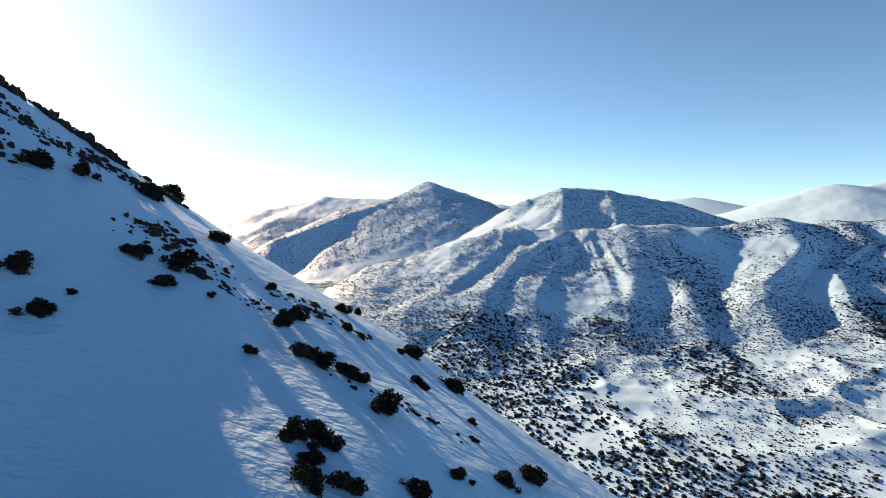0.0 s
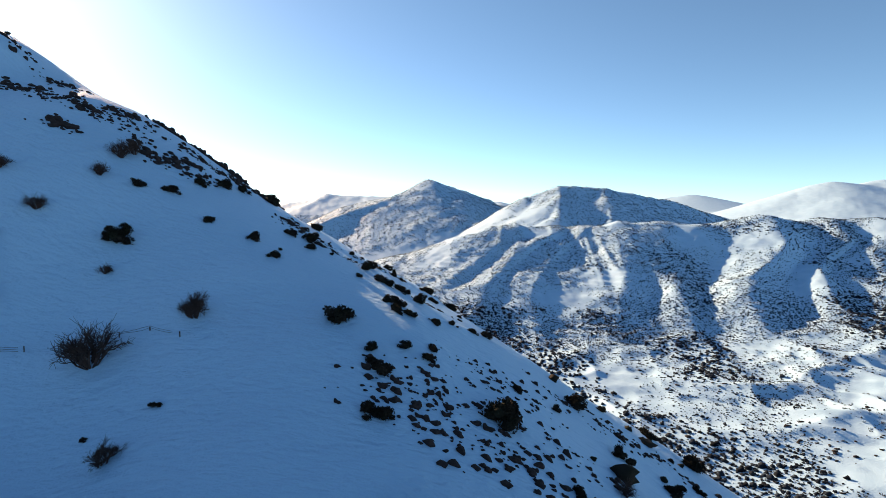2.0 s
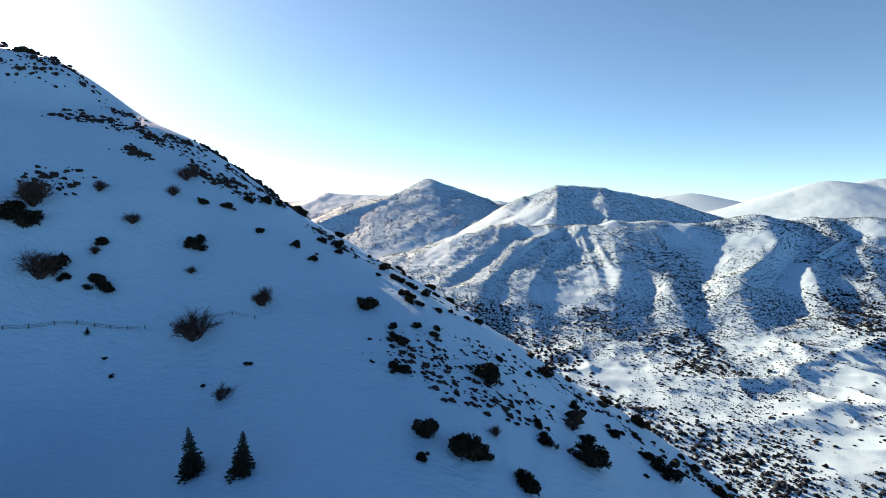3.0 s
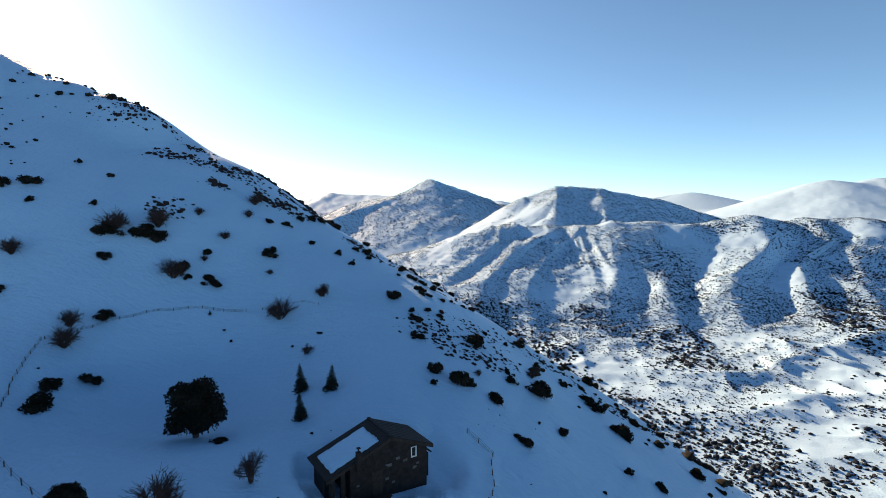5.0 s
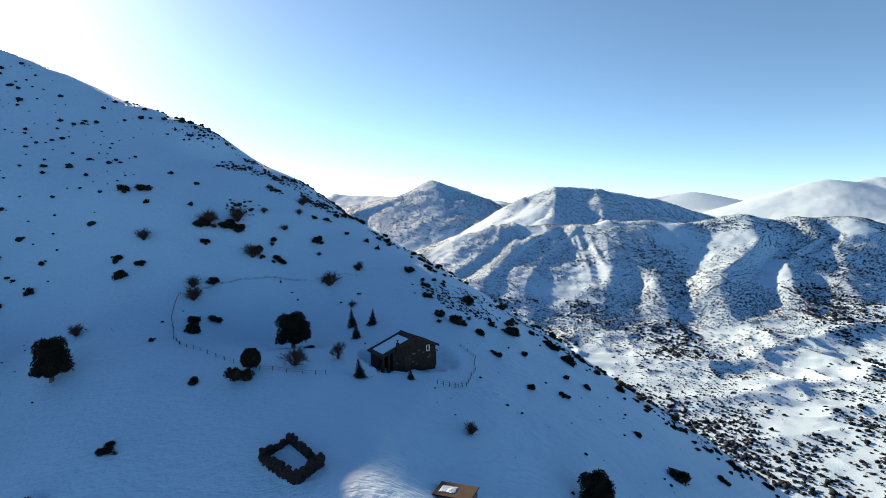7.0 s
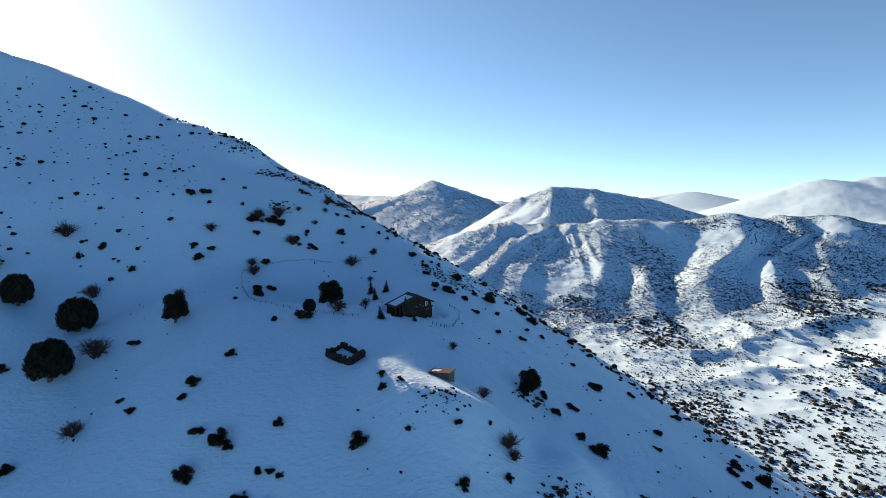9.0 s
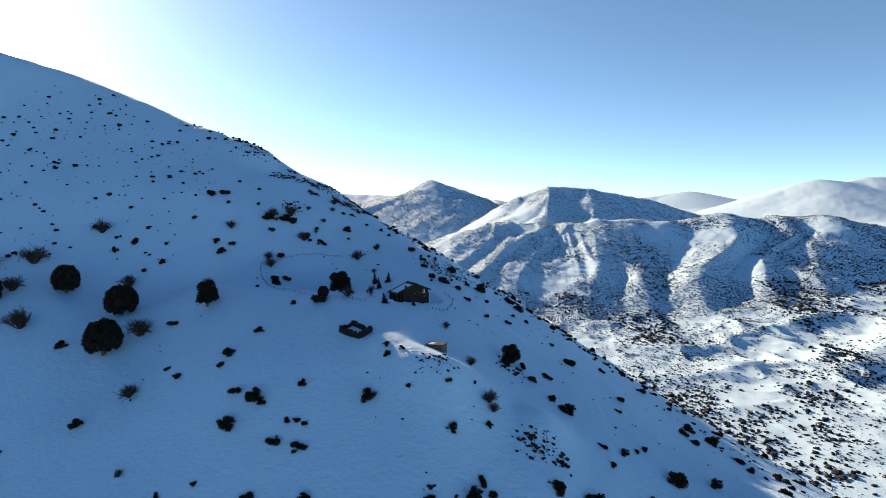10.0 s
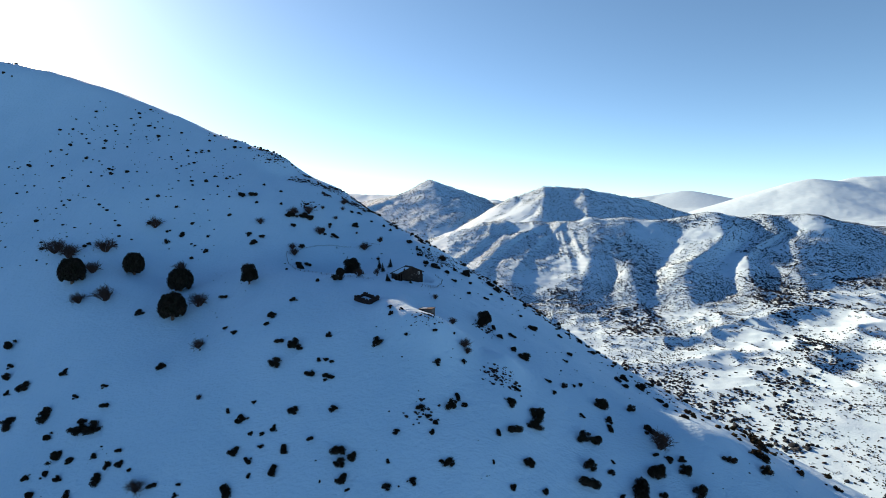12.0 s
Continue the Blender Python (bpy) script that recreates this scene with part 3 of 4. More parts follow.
def plant_trees(rows, crowns, label, name="evergreen_tree"):
    for k, (x, y, w, h) in enumerate(rows):
        base = new(name)
        base.empty_display_size = 0.2
        round_one = crowns[0] is not OAK_CROWN
        base.matrix_basis = rest(x, y, 0.1, 1.0, 0.0, trng.random() * (6.28 if round_one else 0.3))
        part("trunk", TRUNK, None, base, at=Matrix.Diagonal((w, w, h, 1)))
        wide = 0.92 if round_one else 0.98
        part("crown", crowns[k % len(crowns)], None, base, at=Matrix.Diagonal((w * wide, w * wide, h * (1.25 if round_one else 1.08), 1)))
        tagged(base, label, "tree", "dark evergreen trees")


def plant_firs(rows):
    for k, (x, y, w, h, lean) in enumerate(rows):
        base = new("fir_tree")
        base.empty_display_size = 0.2
        base.matrix_basis = rest(x, y, 0.15, 1.0, 0.0, trng.random() * 6.28) @ Matrix.Rotation(radians(lean), 4, "X")
        part("trunk", FIR_TRUNK, None, base, at=Matrix.Diagonal((h, h, h * 1.08, 1)))
        part("crown", FIR_MESHES[k % 2], None, base, at=Matrix.Diagonal((w / 0.6 * 1.05, w / 0.6 * 1.05, h * 1.12, 1)))
        tagged(base, "leaning young fir weighed down by snow" if lean > 12 else "small dark green fir beside the hut", "fir tree", "young firs by the hut")


def plant_bare(rows):
    for k, (x, y, w, h) in enumerate(rows):
        base = new("bare_tree")
        base.empty_display_size = 0.2
        base.matrix_basis = rest(x, y, 0.1, 1.0, 0.0, trng.random() * 6.28)
        part("bare_crown", BARE_MESHES[k % 2], None, base, at=Matrix.Diagonal((w, w, h * 1.05, 1)))
        part("trunk", TRUNK, None, base, at=Matrix.Diagonal((0.5 * w, 0.5 * w, h * 0.6, 1)))
        tagged(base, "small leafless tree with fine bare branches", "tree", "leafless trees")


def outcrop(x, y, ex, ey, count, size, label="scattered dark limestone rocks breaking the snow"):
    """Stones strewn over a patch of slope, longer across it than deep."""
    base = new("rock_outcrop")
    base.empty_display_size = 0.2
    base.location = (x, y, height(x, y))
    inv = Matrix.Translation((-x, -y, -height(x, y)))
    size = 0.50 * size
    for _ in range(int(2.5 * count)):
        a, b = x + ex * trng.triangular(-1, 1, 0), y + ey * trng.triangular(-1, 1, 0)
        s = size * (0.30 + 1.1 * trng.random() ** 2.4)
        ob = part("stone", trng.choice(STONES), None, base)
        ob.matrix_basis = inv @ rest(a, b, 0.02 * s, s, 0.8, -0.5 + 0.9 * trng.random(), 0.7 + 0.5 * trng.random())
    tagged(base, label, "rocks", "rock outcrops")


plant_shrubs([(15.6, -75.3, 0.98), (-0.5, -75.2, 1.43), (-4.7, -75.1, 1.34), (20.6, -74.5, 1.26), (-11.1, -74.5, 0.72), (5.1, -73.9, 1.63), (4.0, -73.7, 0.72), (-12.0, -73.4, 1.83), (-15.6, -73.3, 0.55), (12.6, -73.1, 0.73), (-4.8, -72.6, 0.92), (-31.1, -72.2, 2.43), (-12.4, -71.8, 1.68), (18.0, -71.5, 1.86), (-40.5, -71.4, 0.95), (33.8, -71.2, 1.31), (-10.4, -71.2, 1.50), (-24.4, -71.1, 1.89), (-28.4, -71.0, 0.95), (27.8, -70.9, 2.81), (-40.5, -70.3, 0.77), (2.5, -70.2, 1.13), (-13.5, -70.2, 2.47), (41.4, -69.9, 1.52), (-3.5, -69.8, 1.14), (-45.6, -69.7, 1.45), (36.7, -69.7, 4.19), (-28.9, -69.3, 1.44)])
plant_shrubs([(13.4, -69.1, 1.34), (-23.2, -68.9, 1.74), (2.9, -68.8, 1.24), (48.3, -68.3, 2.32), (29.0, -68.3, 2.12), (-18.7, -68.2, 0.97), (-61.9, -68.2, 2.17), (32.9, -68.1, 1.16), (1.7, -68.1, 1.16), (-27.2, -67.9, 0.98), (-31.9, -67.8, 1.96), (16.0, -67.8, 2.13), (-56.5, -67.1, 2.19), (-68.9, -67.1, 2.00), (0.2, -67.0, 1.27), (-51.2, -66.9, 0.80), (40.3, -66.5, 2.56), (5.6, -66.4, 1.96), (-27.5, -66.3, 0.89), (33.8, -66.2, 0.89), (-64.6, -66.1, 1.21), (-25.5, -66.0, 1.40), (8.1, -65.9, 0.99), (-29.9, -65.9, 0.90), (42.8, -65.7, 2.38), (-53.8, -65.7, 1.41), (-56.0, -65.5, 1.42), (47.0, -65.5, 1.99)])
plant_shrubs([(20.3, -65.2, 2.39), (-15.2, -65.1, 1.40), (-67.6, -65.1, 1.64), (7.0, -64.8, 1.40), (-71.7, -64.5, 1.65), (-59.4, -64.2, 1.23), (-63.7, -64.1, 1.44), (-54.8, -64.1, 1.13), (-23.0, -64.0, 1.83), (-33.2, -63.8, 1.23), (-32.0, -63.8, 1.84), (44.7, -63.6, 1.42), (29.2, -63.6, 2.64), (-66.6, -63.4, 2.91), (47.1, -63.4, 1.22), (16.2, -63.3, 1.83), (42.4, -63.1, 1.02), (31.7, -63.1, 2.45), (21.7, -62.6, 2.87), (-35.5, -62.3, 1.14), (-30.6, -61.8, 0.94), (56.7, -61.6, 2.08), (63.6, -61.4, 2.08), (3.0, -60.7, 1.56), (-61.9, -60.5, 2.56), (-64.8, -60.3, 2.78), (-17.3, -60.0, 1.69), (-71.3, -59.8, 1.94)])
plant_shrubs([(17.8, -59.7, 1.06), (35.8, -59.4, 1.59), (-65.0, -59.2, 1.73), (45.7, -59.2, 1.28), (-20.9, -59.1, 1.71), (8.0, -58.7, 1.28), (30.4, -58.6, 1.07), (43.4, -58.4, 2.36), (-17.0, -57.8, 0.97), (35.6, -57.6, 1.62), (2.4, -57.5, 0.86), (-18.3, -57.3, 0.98), (-2.8, -57.3, 0.65), (-61.9, -57.2, 1.54), (-20.0, -57.1, 1.09), (64.8, -56.8, 3.06), (-8.5, -56.7, 1.74), (-28.1, -56.6, 2.19), (-73.9, -56.3, 3.35), (25.7, -55.4, 1.10), (6.3, -55.0, 0.66), (-69.3, -54.8, 1.13), (-83.5, -54.7, 2.96), (-24.3, -54.6, 1.12), (35.4, -54.5, 2.68), (-25.4, -53.8, 2.25), (-64.1, -53.8, 1.14), (-18.7, -53.1, 1.13)])
plant_shrubs([(-6.3, -52.9, 1.01), (25.1, -52.8, 1.13), (-4.2, -52.8, 0.79), (41.6, -52.8, 1.82), (28.3, -52.6, 1.36), (-29.2, -52.3, 1.71), (-53.9, -51.4, 1.63), (-6.7, -51.3, 0.92), (30.6, -51.1, 0.92), (32.4, -50.1, 0.93), (69.4, -49.8, 2.58), (-84.5, -49.7, 2.85), (-87.8, -49.7, 1.43), (53.9, -49.6, 1.76), (-75.4, -49.6, 1.90), (-33.5, -47.7, 1.19), (-40.1, -47.7, 1.19), (21.3, -47.4, 2.15), (-89.9, -47.0, 1.71), (-32.9, -45.8, 1.70), (19.2, -45.8, 1.69), (70.5, -45.6, 2.44), (-43.3, -45.2, 0.86), (-91.1, -44.9, 1.49), (16.5, -42.2, 1.50), (70.7, -42.0, 1.26), (53.5, -41.8, 1.26), (-29.2, -41.8, 1.63)])
plant_shrubs([(31.2, -40.9, 1.01), (59.2, -40.4, 1.79), (-94.8, -40.4, 2.58), (12.0, -39.8, 1.78), (19.4, -38.9, 1.54), (15.5, -38.9, 1.54), (78.9, -38.7, 1.82), (45.7, -38.4, 1.56), (53.5, -37.8, 1.83), (-66.9, -37.2, 1.58), (44.4, -36.4, 1.45), (33.1, -35.4, 1.33), (50.8, -34.5, 2.15), (-25.9, -33.4, 1.12), (-21.8, -32.9, 2.43), (46.8, -32.4, 2.46), (-49.5, -32.2, 1.64), (26.4, -27.6, 2.26), (33.9, -22.2, 1.33), (-37.3, -22.2, 0.96), (23.9, -20.0, 1.20), (10.4, -19.9, 1.10), (-18.5, -18.7, 1.24), (15.0, -17.9, 1.26), (-35.3, -15.1, 2.79), (6.5, -13.0, 1.62), (-36.9, -12.0, 1.59)])
plant_shrubs([(20.3, -10.4, 1.34), (17.0, -10.1, 0.86), (-35.7, -9.2, 1.94), (11.3, -8.0, 1.14), (-1.9, -7.6, 0.90), (4.1, -7.1, 1.80), (-66.1, -6.2, 1.32), (0.2, -6.1, 2.22), (1.9, -5.8, 1.05), (-78.1, -5.4, 1.66), (-1.7, -5.3, 1.72), (-52.4, -4.9, 1.74), (-74.7, -2.2, 2.04), (-67.5, -1.9, 1.36), (-51.5, -1.8, 1.55), (9.8, -1.4, 2.55), (-39.4, -1.3, 1.85), (-55.4, -1.3, 1.71), (27.5, -1.3, 2.14), (6.8, -1.2, 1.49), (19.6, -1.1, 2.57), (-18.4, -0.2, 0.35), (6.7, 0.9, 1.17), (-26.2, 1.2, 0.52), (-4.2, 1.3, 1.24), (-15.7, 1.4, 0.59), (-3.5, 1.5, 1.10), (-27.5, 2.5, 0.38)])
plant_shrubs([(10.9, 2.5, 1.15), (17.8, 4.5, 2.17), (2.6, 4.5, 1.93), (-4.4, 5.1, 1.40), (3.1, 5.8, 1.73), (-44.3, 5.8, 1.57), (17.3, 6.6, 1.72), (-5.1, 6.6, 0.76), (-1.5, 7.6, 1.13), (-34.7, 7.9, 1.10), (-3.1, 7.9, 0.88), (-36.1, 8.3, 2.53), (-31.7, 8.3, 2.12), (-1.5, 9.0, 0.82), (-45.6, 9.2, 3.09), (11.3, 9.3, 1.01), (-7.7, 9.5, 2.15), (4.4, 9.8, 0.92), (-57.4, 10.7, 1.17), (-41.7, 10.8, 3.30), (-39.7, 11.1, 2.02), (18.0, 11.4, 0.87), (-33.8, 12.0, 1.03), (-50.2, 12.8, 1.03), (-63.3, 12.8, 2.07), (-4.1, 13.1, 1.10), (-3.3, 13.6, 0.95), (-60.1, 13.8, 2.44)])
plant_shrubs([(-4.3, 14.1, 0.66), (-1.4, 14.8, 0.86), (-5.1, 14.9, 0.95), (-26.2, 14.9, 1.77), (-4.3, 15.1, 1.09), (0.5, 16.8, 0.27), (-0.0, 16.8, 0.51), (-14.7, 17.2, 1.19), (20.2, 17.9, 2.01), (1.8, 18.3, 0.98), (-2.9, 18.9, 1.20), (-14.9, 19.0, 0.39), (-8.2, 19.2, 0.49), (-17.5, 19.5, 1.13), (13.3, 19.5, 0.80), (2.8, 20.0, 1.07), (-21.4, 20.0, 1.03), (-52.7, 20.1, 0.94), (22.8, 20.3, 1.64), (0.7, 20.8, 0.39), (18.2, 20.9, 1.89), (-6.7, 20.9, 1.11), (-4.1, 21.1, 0.73), (-5.0, 21.2, 1.02), (-5.9, 21.2, 1.22), (-28.6, 21.4, 1.17), (-75.7, 21.8, 1.15), (-13.1, 22.0, 0.95)])
plant_shrubs([(-59.0, 22.4, 1.16), (-26.2, 22.7, 1.56), (-11.3, 22.8, 0.36), (0.7, 23.0, 0.43), (-8.3, 23.4, 1.10), (-15.5, 24.0, 1.36), (-1.9, 24.8, 1.03), (-8.1, 25.0, 1.26), (-14.0, 25.0, 1.63), (-25.1, 26.0, 1.66), (-5.2, 27.4, 0.63), (-6.2, 27.4, 0.79), (-0.3, 28.0, 1.48), (-10.4, 28.3, 0.90), (-23.7, 28.5, 1.87), (-3.1, 28.9, 0.60), (-2.4, 29.8, 1.23), (-23.1, 31.0, 1.66), (-7.2, 31.4, 1.08), (-15.1, 32.1, 1.46), (-21.5, 34.7, 1.57), (-7.0, 35.1, 0.80), (-24.3, 42.5, 1.83), (84.7, 231.4, 9.16), (76.4, 253.8, 10.61), (55.5, 287.9, 10.01), (38.1, 315.4, 9.12)])
plant_twigs([(-87.0, -23.9, 3.51), (-83.4, -34.0, 2.98), (-77.1, -33.6, 4.34), (-54.5, -34.1, 3.77), (-69.7, -13.1, 3.17), (-101.6, -17.7, 4.59), (-96.4, -19.7, 4.53), (-89.0, -16.0, 4.34), (-83.2, -2.2, 3.40), (-47.5, -48.3, 2.38), (-42.1, -59.5, 1.07), (-48.3, -69.8, 2.51), (-21.3, 4.5, 2.83), (2.0, -36.6, 1.31), (5.9, -47.1, 1.67), (8.2, -55.8, 1.97), (8.7, -56.6, 1.52), (43.9, -61.8, 3.73), (-48.6, -19.7, 1.80), (-41.4, -3.9, 1.91), (-40.0, -6.5, 2.49), (-17.1, 8.1, 1.46), (-36.1, 7.0, 2.88), (-45.3, 9.8, 2.99), (-53.2, 2.7, 2.26), (-41.0, 12.7, 3.10), (-17.1, -29.2, 2.38), (-25.2, 11.7, 0.85), (-31.6, 25.7, 1.80), (-32.8, 15.0, 1.34), (-31.9, 24.1, 1.72), (-37.6, 17.2, 1.40), (-31.5, 20.5, 1.26), (-33.8, 10.8, 0.94), (3.0, -2.9, 0.83), (9.9, 3.6, 1.02)])
plant_trees([(-89.6, -27.8, 6.82, 6.25), (-77.9, -21.3, 5.67, 5.67), (-62.7, -26.8, 6.58, 5.72), (-58.6, -38.1, 6.79, 6.00)], CROWN_MESHES, "dense rounded dark evergreen oak rising from snow")
plant_trees([(-44.1, -29.4, 4.19, 4.75), (-21.2, -16.8, 4.73, 4.63), (13.2, -39.3, 3.4, 3.2)], [OAK_CROWN], "gnarled dark evergreen oak with an uneven crown")
plant_trees([(-21.3, -30.7, 2.35, 2.12)], CROWN_MESHES[1:], "dense rounded dark evergreen oak rising from snow")
plant_firs([(-14.8, -8.8, 1.50, 2.63, 3), (-11.7, -9.5, 1.48, 2.28, 3), (-13.0, -15.1, 1.33, 2.33, 3), (-9.7, -29.9, 1.40, 2.02, 28), (-4.4, -28.1, 0.90, 1.14, 3), (-30.0, 4.1, 0.48, 0.64, 3)])
plant_bare([(-13.1, -25.6, 2.09, 2.27), (-16.2, -2.0, 1.83, 1.26), (-16.8, 8.1, 1.77, 2.03)])

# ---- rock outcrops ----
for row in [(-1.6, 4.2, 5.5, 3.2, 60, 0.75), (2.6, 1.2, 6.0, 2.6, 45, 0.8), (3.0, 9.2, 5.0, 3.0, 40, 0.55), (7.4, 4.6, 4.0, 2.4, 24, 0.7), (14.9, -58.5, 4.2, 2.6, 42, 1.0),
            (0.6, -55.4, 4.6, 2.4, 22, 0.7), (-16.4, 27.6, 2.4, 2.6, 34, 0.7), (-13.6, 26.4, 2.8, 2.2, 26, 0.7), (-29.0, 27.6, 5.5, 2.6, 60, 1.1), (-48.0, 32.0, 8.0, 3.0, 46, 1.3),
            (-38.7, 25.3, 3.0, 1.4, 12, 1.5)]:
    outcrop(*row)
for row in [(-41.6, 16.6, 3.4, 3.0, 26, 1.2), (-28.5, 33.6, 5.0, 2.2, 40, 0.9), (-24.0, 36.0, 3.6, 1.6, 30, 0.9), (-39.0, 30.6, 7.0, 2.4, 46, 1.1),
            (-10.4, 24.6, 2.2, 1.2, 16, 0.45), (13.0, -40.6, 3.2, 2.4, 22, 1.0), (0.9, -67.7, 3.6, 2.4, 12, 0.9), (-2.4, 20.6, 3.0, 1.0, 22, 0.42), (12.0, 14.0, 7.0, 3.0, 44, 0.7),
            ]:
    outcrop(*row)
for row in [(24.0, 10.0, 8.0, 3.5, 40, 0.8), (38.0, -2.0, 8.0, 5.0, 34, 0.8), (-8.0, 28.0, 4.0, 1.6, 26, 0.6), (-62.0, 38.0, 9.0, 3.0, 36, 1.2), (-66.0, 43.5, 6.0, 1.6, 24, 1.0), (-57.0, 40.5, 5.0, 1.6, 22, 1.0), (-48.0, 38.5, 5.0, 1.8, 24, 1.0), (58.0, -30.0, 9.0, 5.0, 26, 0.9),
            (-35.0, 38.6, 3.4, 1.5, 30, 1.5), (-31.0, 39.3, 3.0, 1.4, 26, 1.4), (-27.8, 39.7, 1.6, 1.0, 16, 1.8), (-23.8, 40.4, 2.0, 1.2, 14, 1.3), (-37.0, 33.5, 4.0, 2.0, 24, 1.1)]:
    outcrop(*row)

# shrubs along the crest and on the upper slope, where no single one stands out
crest = [(10, 22), (19, 19), (28, 14), (36, 9), (44, 0), (52, -14), (62, -26), (74, -36), (88, -44)]
rows = []
for k in range(150):
    s = trng.random() * (len(crest) - 1.01)
    (x0, y0), (x1, y1) = crest[int(s)], crest[int(s) + 1]
    back = 17 * trng.random() ** 1.4
    rows.append((x0 + (x1 - x0) * (s % 1) - 0.35 * back + trng.gauss(0, 1), y0 + (y1 - y0) * (s % 1) - back, 0.5 + 1.3 * trng.random() ** 2))
plant_shrubs(rows[:70])
x, y, w = (np.array(c) for c in zip(*rows[70:]))
tagged(scatter("crest_shrubs", rng, x, y, 0.42 * w, 0.5 + 0.3 * rng.rand(len(x)), BUSH, BALL2, 0.4), "dark low shrubs crowding the slope's edge", "scrub", kind="stuff")
x, y = -180 + 118 * rng.rand(2400), -40 + 105 * rng.rand(2400)
keep = (near_hill(x, y) > 105 + 7 * rng.rand(2400)) & (rough_noise(x, y, 30, 2, 61) > -0.10)
x, y = x[keep][:540], y[keep][:540]
tagged(scatter("small_shrubs", rng, x, y, 0.14 + 0.55 * rng.rand(len(x)) ** 2.5, 0.55 + 0.3 * rng.rand(len(x)), BUSH, BALL2, 0.4), "tiny dark shrubs dotting the shaded upper slope", "scrub", kind="stuff")
x, y = -75 + 150 * rng.rand(700), -88 + 80 * rng.rand(700)
keep = rough_noise(x, y, 22, 2, 67) > 0.02
x, y = x[keep][:300], y[keep][:300]
tagged(scatter("snow_tufts", rng, x, y, 0.06 + 0.16 * rng.rand(len(x)) ** 2, 0.5 + 0.3 * rng.rand(len(x)), BUSH, BALL1, 0.4), "small dark tufts poking out of the snow", "scrub", kind="stuff")

# ---- the hut ----
STONE_WALL = material("dark_stone_wall", (0.009, 0.008, 0.008), 0.9, (0.024, 0.018, 0.016), 3.0, 6, bump=0.05, bump_scale=5)
PLANK = material("dark_planks", (0.016, 0.012, 0.010), 0.8, (0.032, 0.023, 0.018), 5.0, 4, bump=0.02, bump_scale=18)
ROOFING = material("dark_roofing", (0.009, 0.008, 0.009), 0.8, (0.017, 0.014, 0.015), 2.5, 4, bump=0.02, bump_scale=10)
WHITE = material("white_paint", (0.75, 0.75, 0.74), 0.6, (0.6, 0.6, 0.6), 8, 3)
POST = material("weathered_posts", (0.05, 0.042, 0.036), 0.9, (0.09, 0.075, 0.065), 9, 3, bump=0.01, bump_scale=25)
PALE = material("pale_concrete", (0.11, 0.105, 0.105), 0.9, (0.07, 0.066, 0.066), 2.5, 5, bump=0.02, bump_scale=8)
GLASS = bpy.data.materials.new("window_glass")
GLASS.use_nodes = True
gb = GLASS.node_tree.nodes["Principled BSDF"]
gb.inputs["Base Color"].default_value = (0.02, 0.025, 0.03, 1)
gb.inputs["Roughness"].default_value = 0.08


def prism(name, outline, y0, y1, mat, bevel=0.0):
    """A solid with the outline in x and z, reaching from y0 to y1."""
    bm = bmesh.new()
    a = [bm.verts.new((x, y0, z)) for x, z in outline]
    b = [bm.verts.new((x, y1, z)) for x, z in outline]
    bm.faces.new(a)
    bm.faces.new(b[::-1])
    for k in range(len(a)):
        bm.faces.new((a[k - 1], a[k], b[k], b[k - 1]))
    bmesh.ops.recalc_face_normals(bm, faces=bm.faces)
    if bevel:
        bmesh.ops.bevel(bm, geom=bm.edges[:], offset=bevel, segments=2, affect="EDGES", profile=0.5)
    me = bpy.data.meshes.new(name)
    bm.to_mesh(me)
    bm.free()
    me.materials.append(mat)
    return me


def box(name, x0, x1, y0, y1, z0, z1, mat, bevel=0.0):
    return prism(name, [(x0, z0), (x1, z0), (x1, z1), (x0, z1)], y0, y1, mat, bevel)


def slab(name, p, q, y0, y1, thick, mat, bevel=0.0):
    """A sloping slab between two points of its underside, in x and z."""
    (x0, z0), (x1, z1) = p, q
    n = Vector((-(z1 - z0), x1 - x0)).normalized() * thick
    return prism(name, [(x0, z0), (x1, z1), (x1 + n.x, z1 + n.y), (x0 + n.x, z0 + n.y)], y0, y1, mat, bevel)


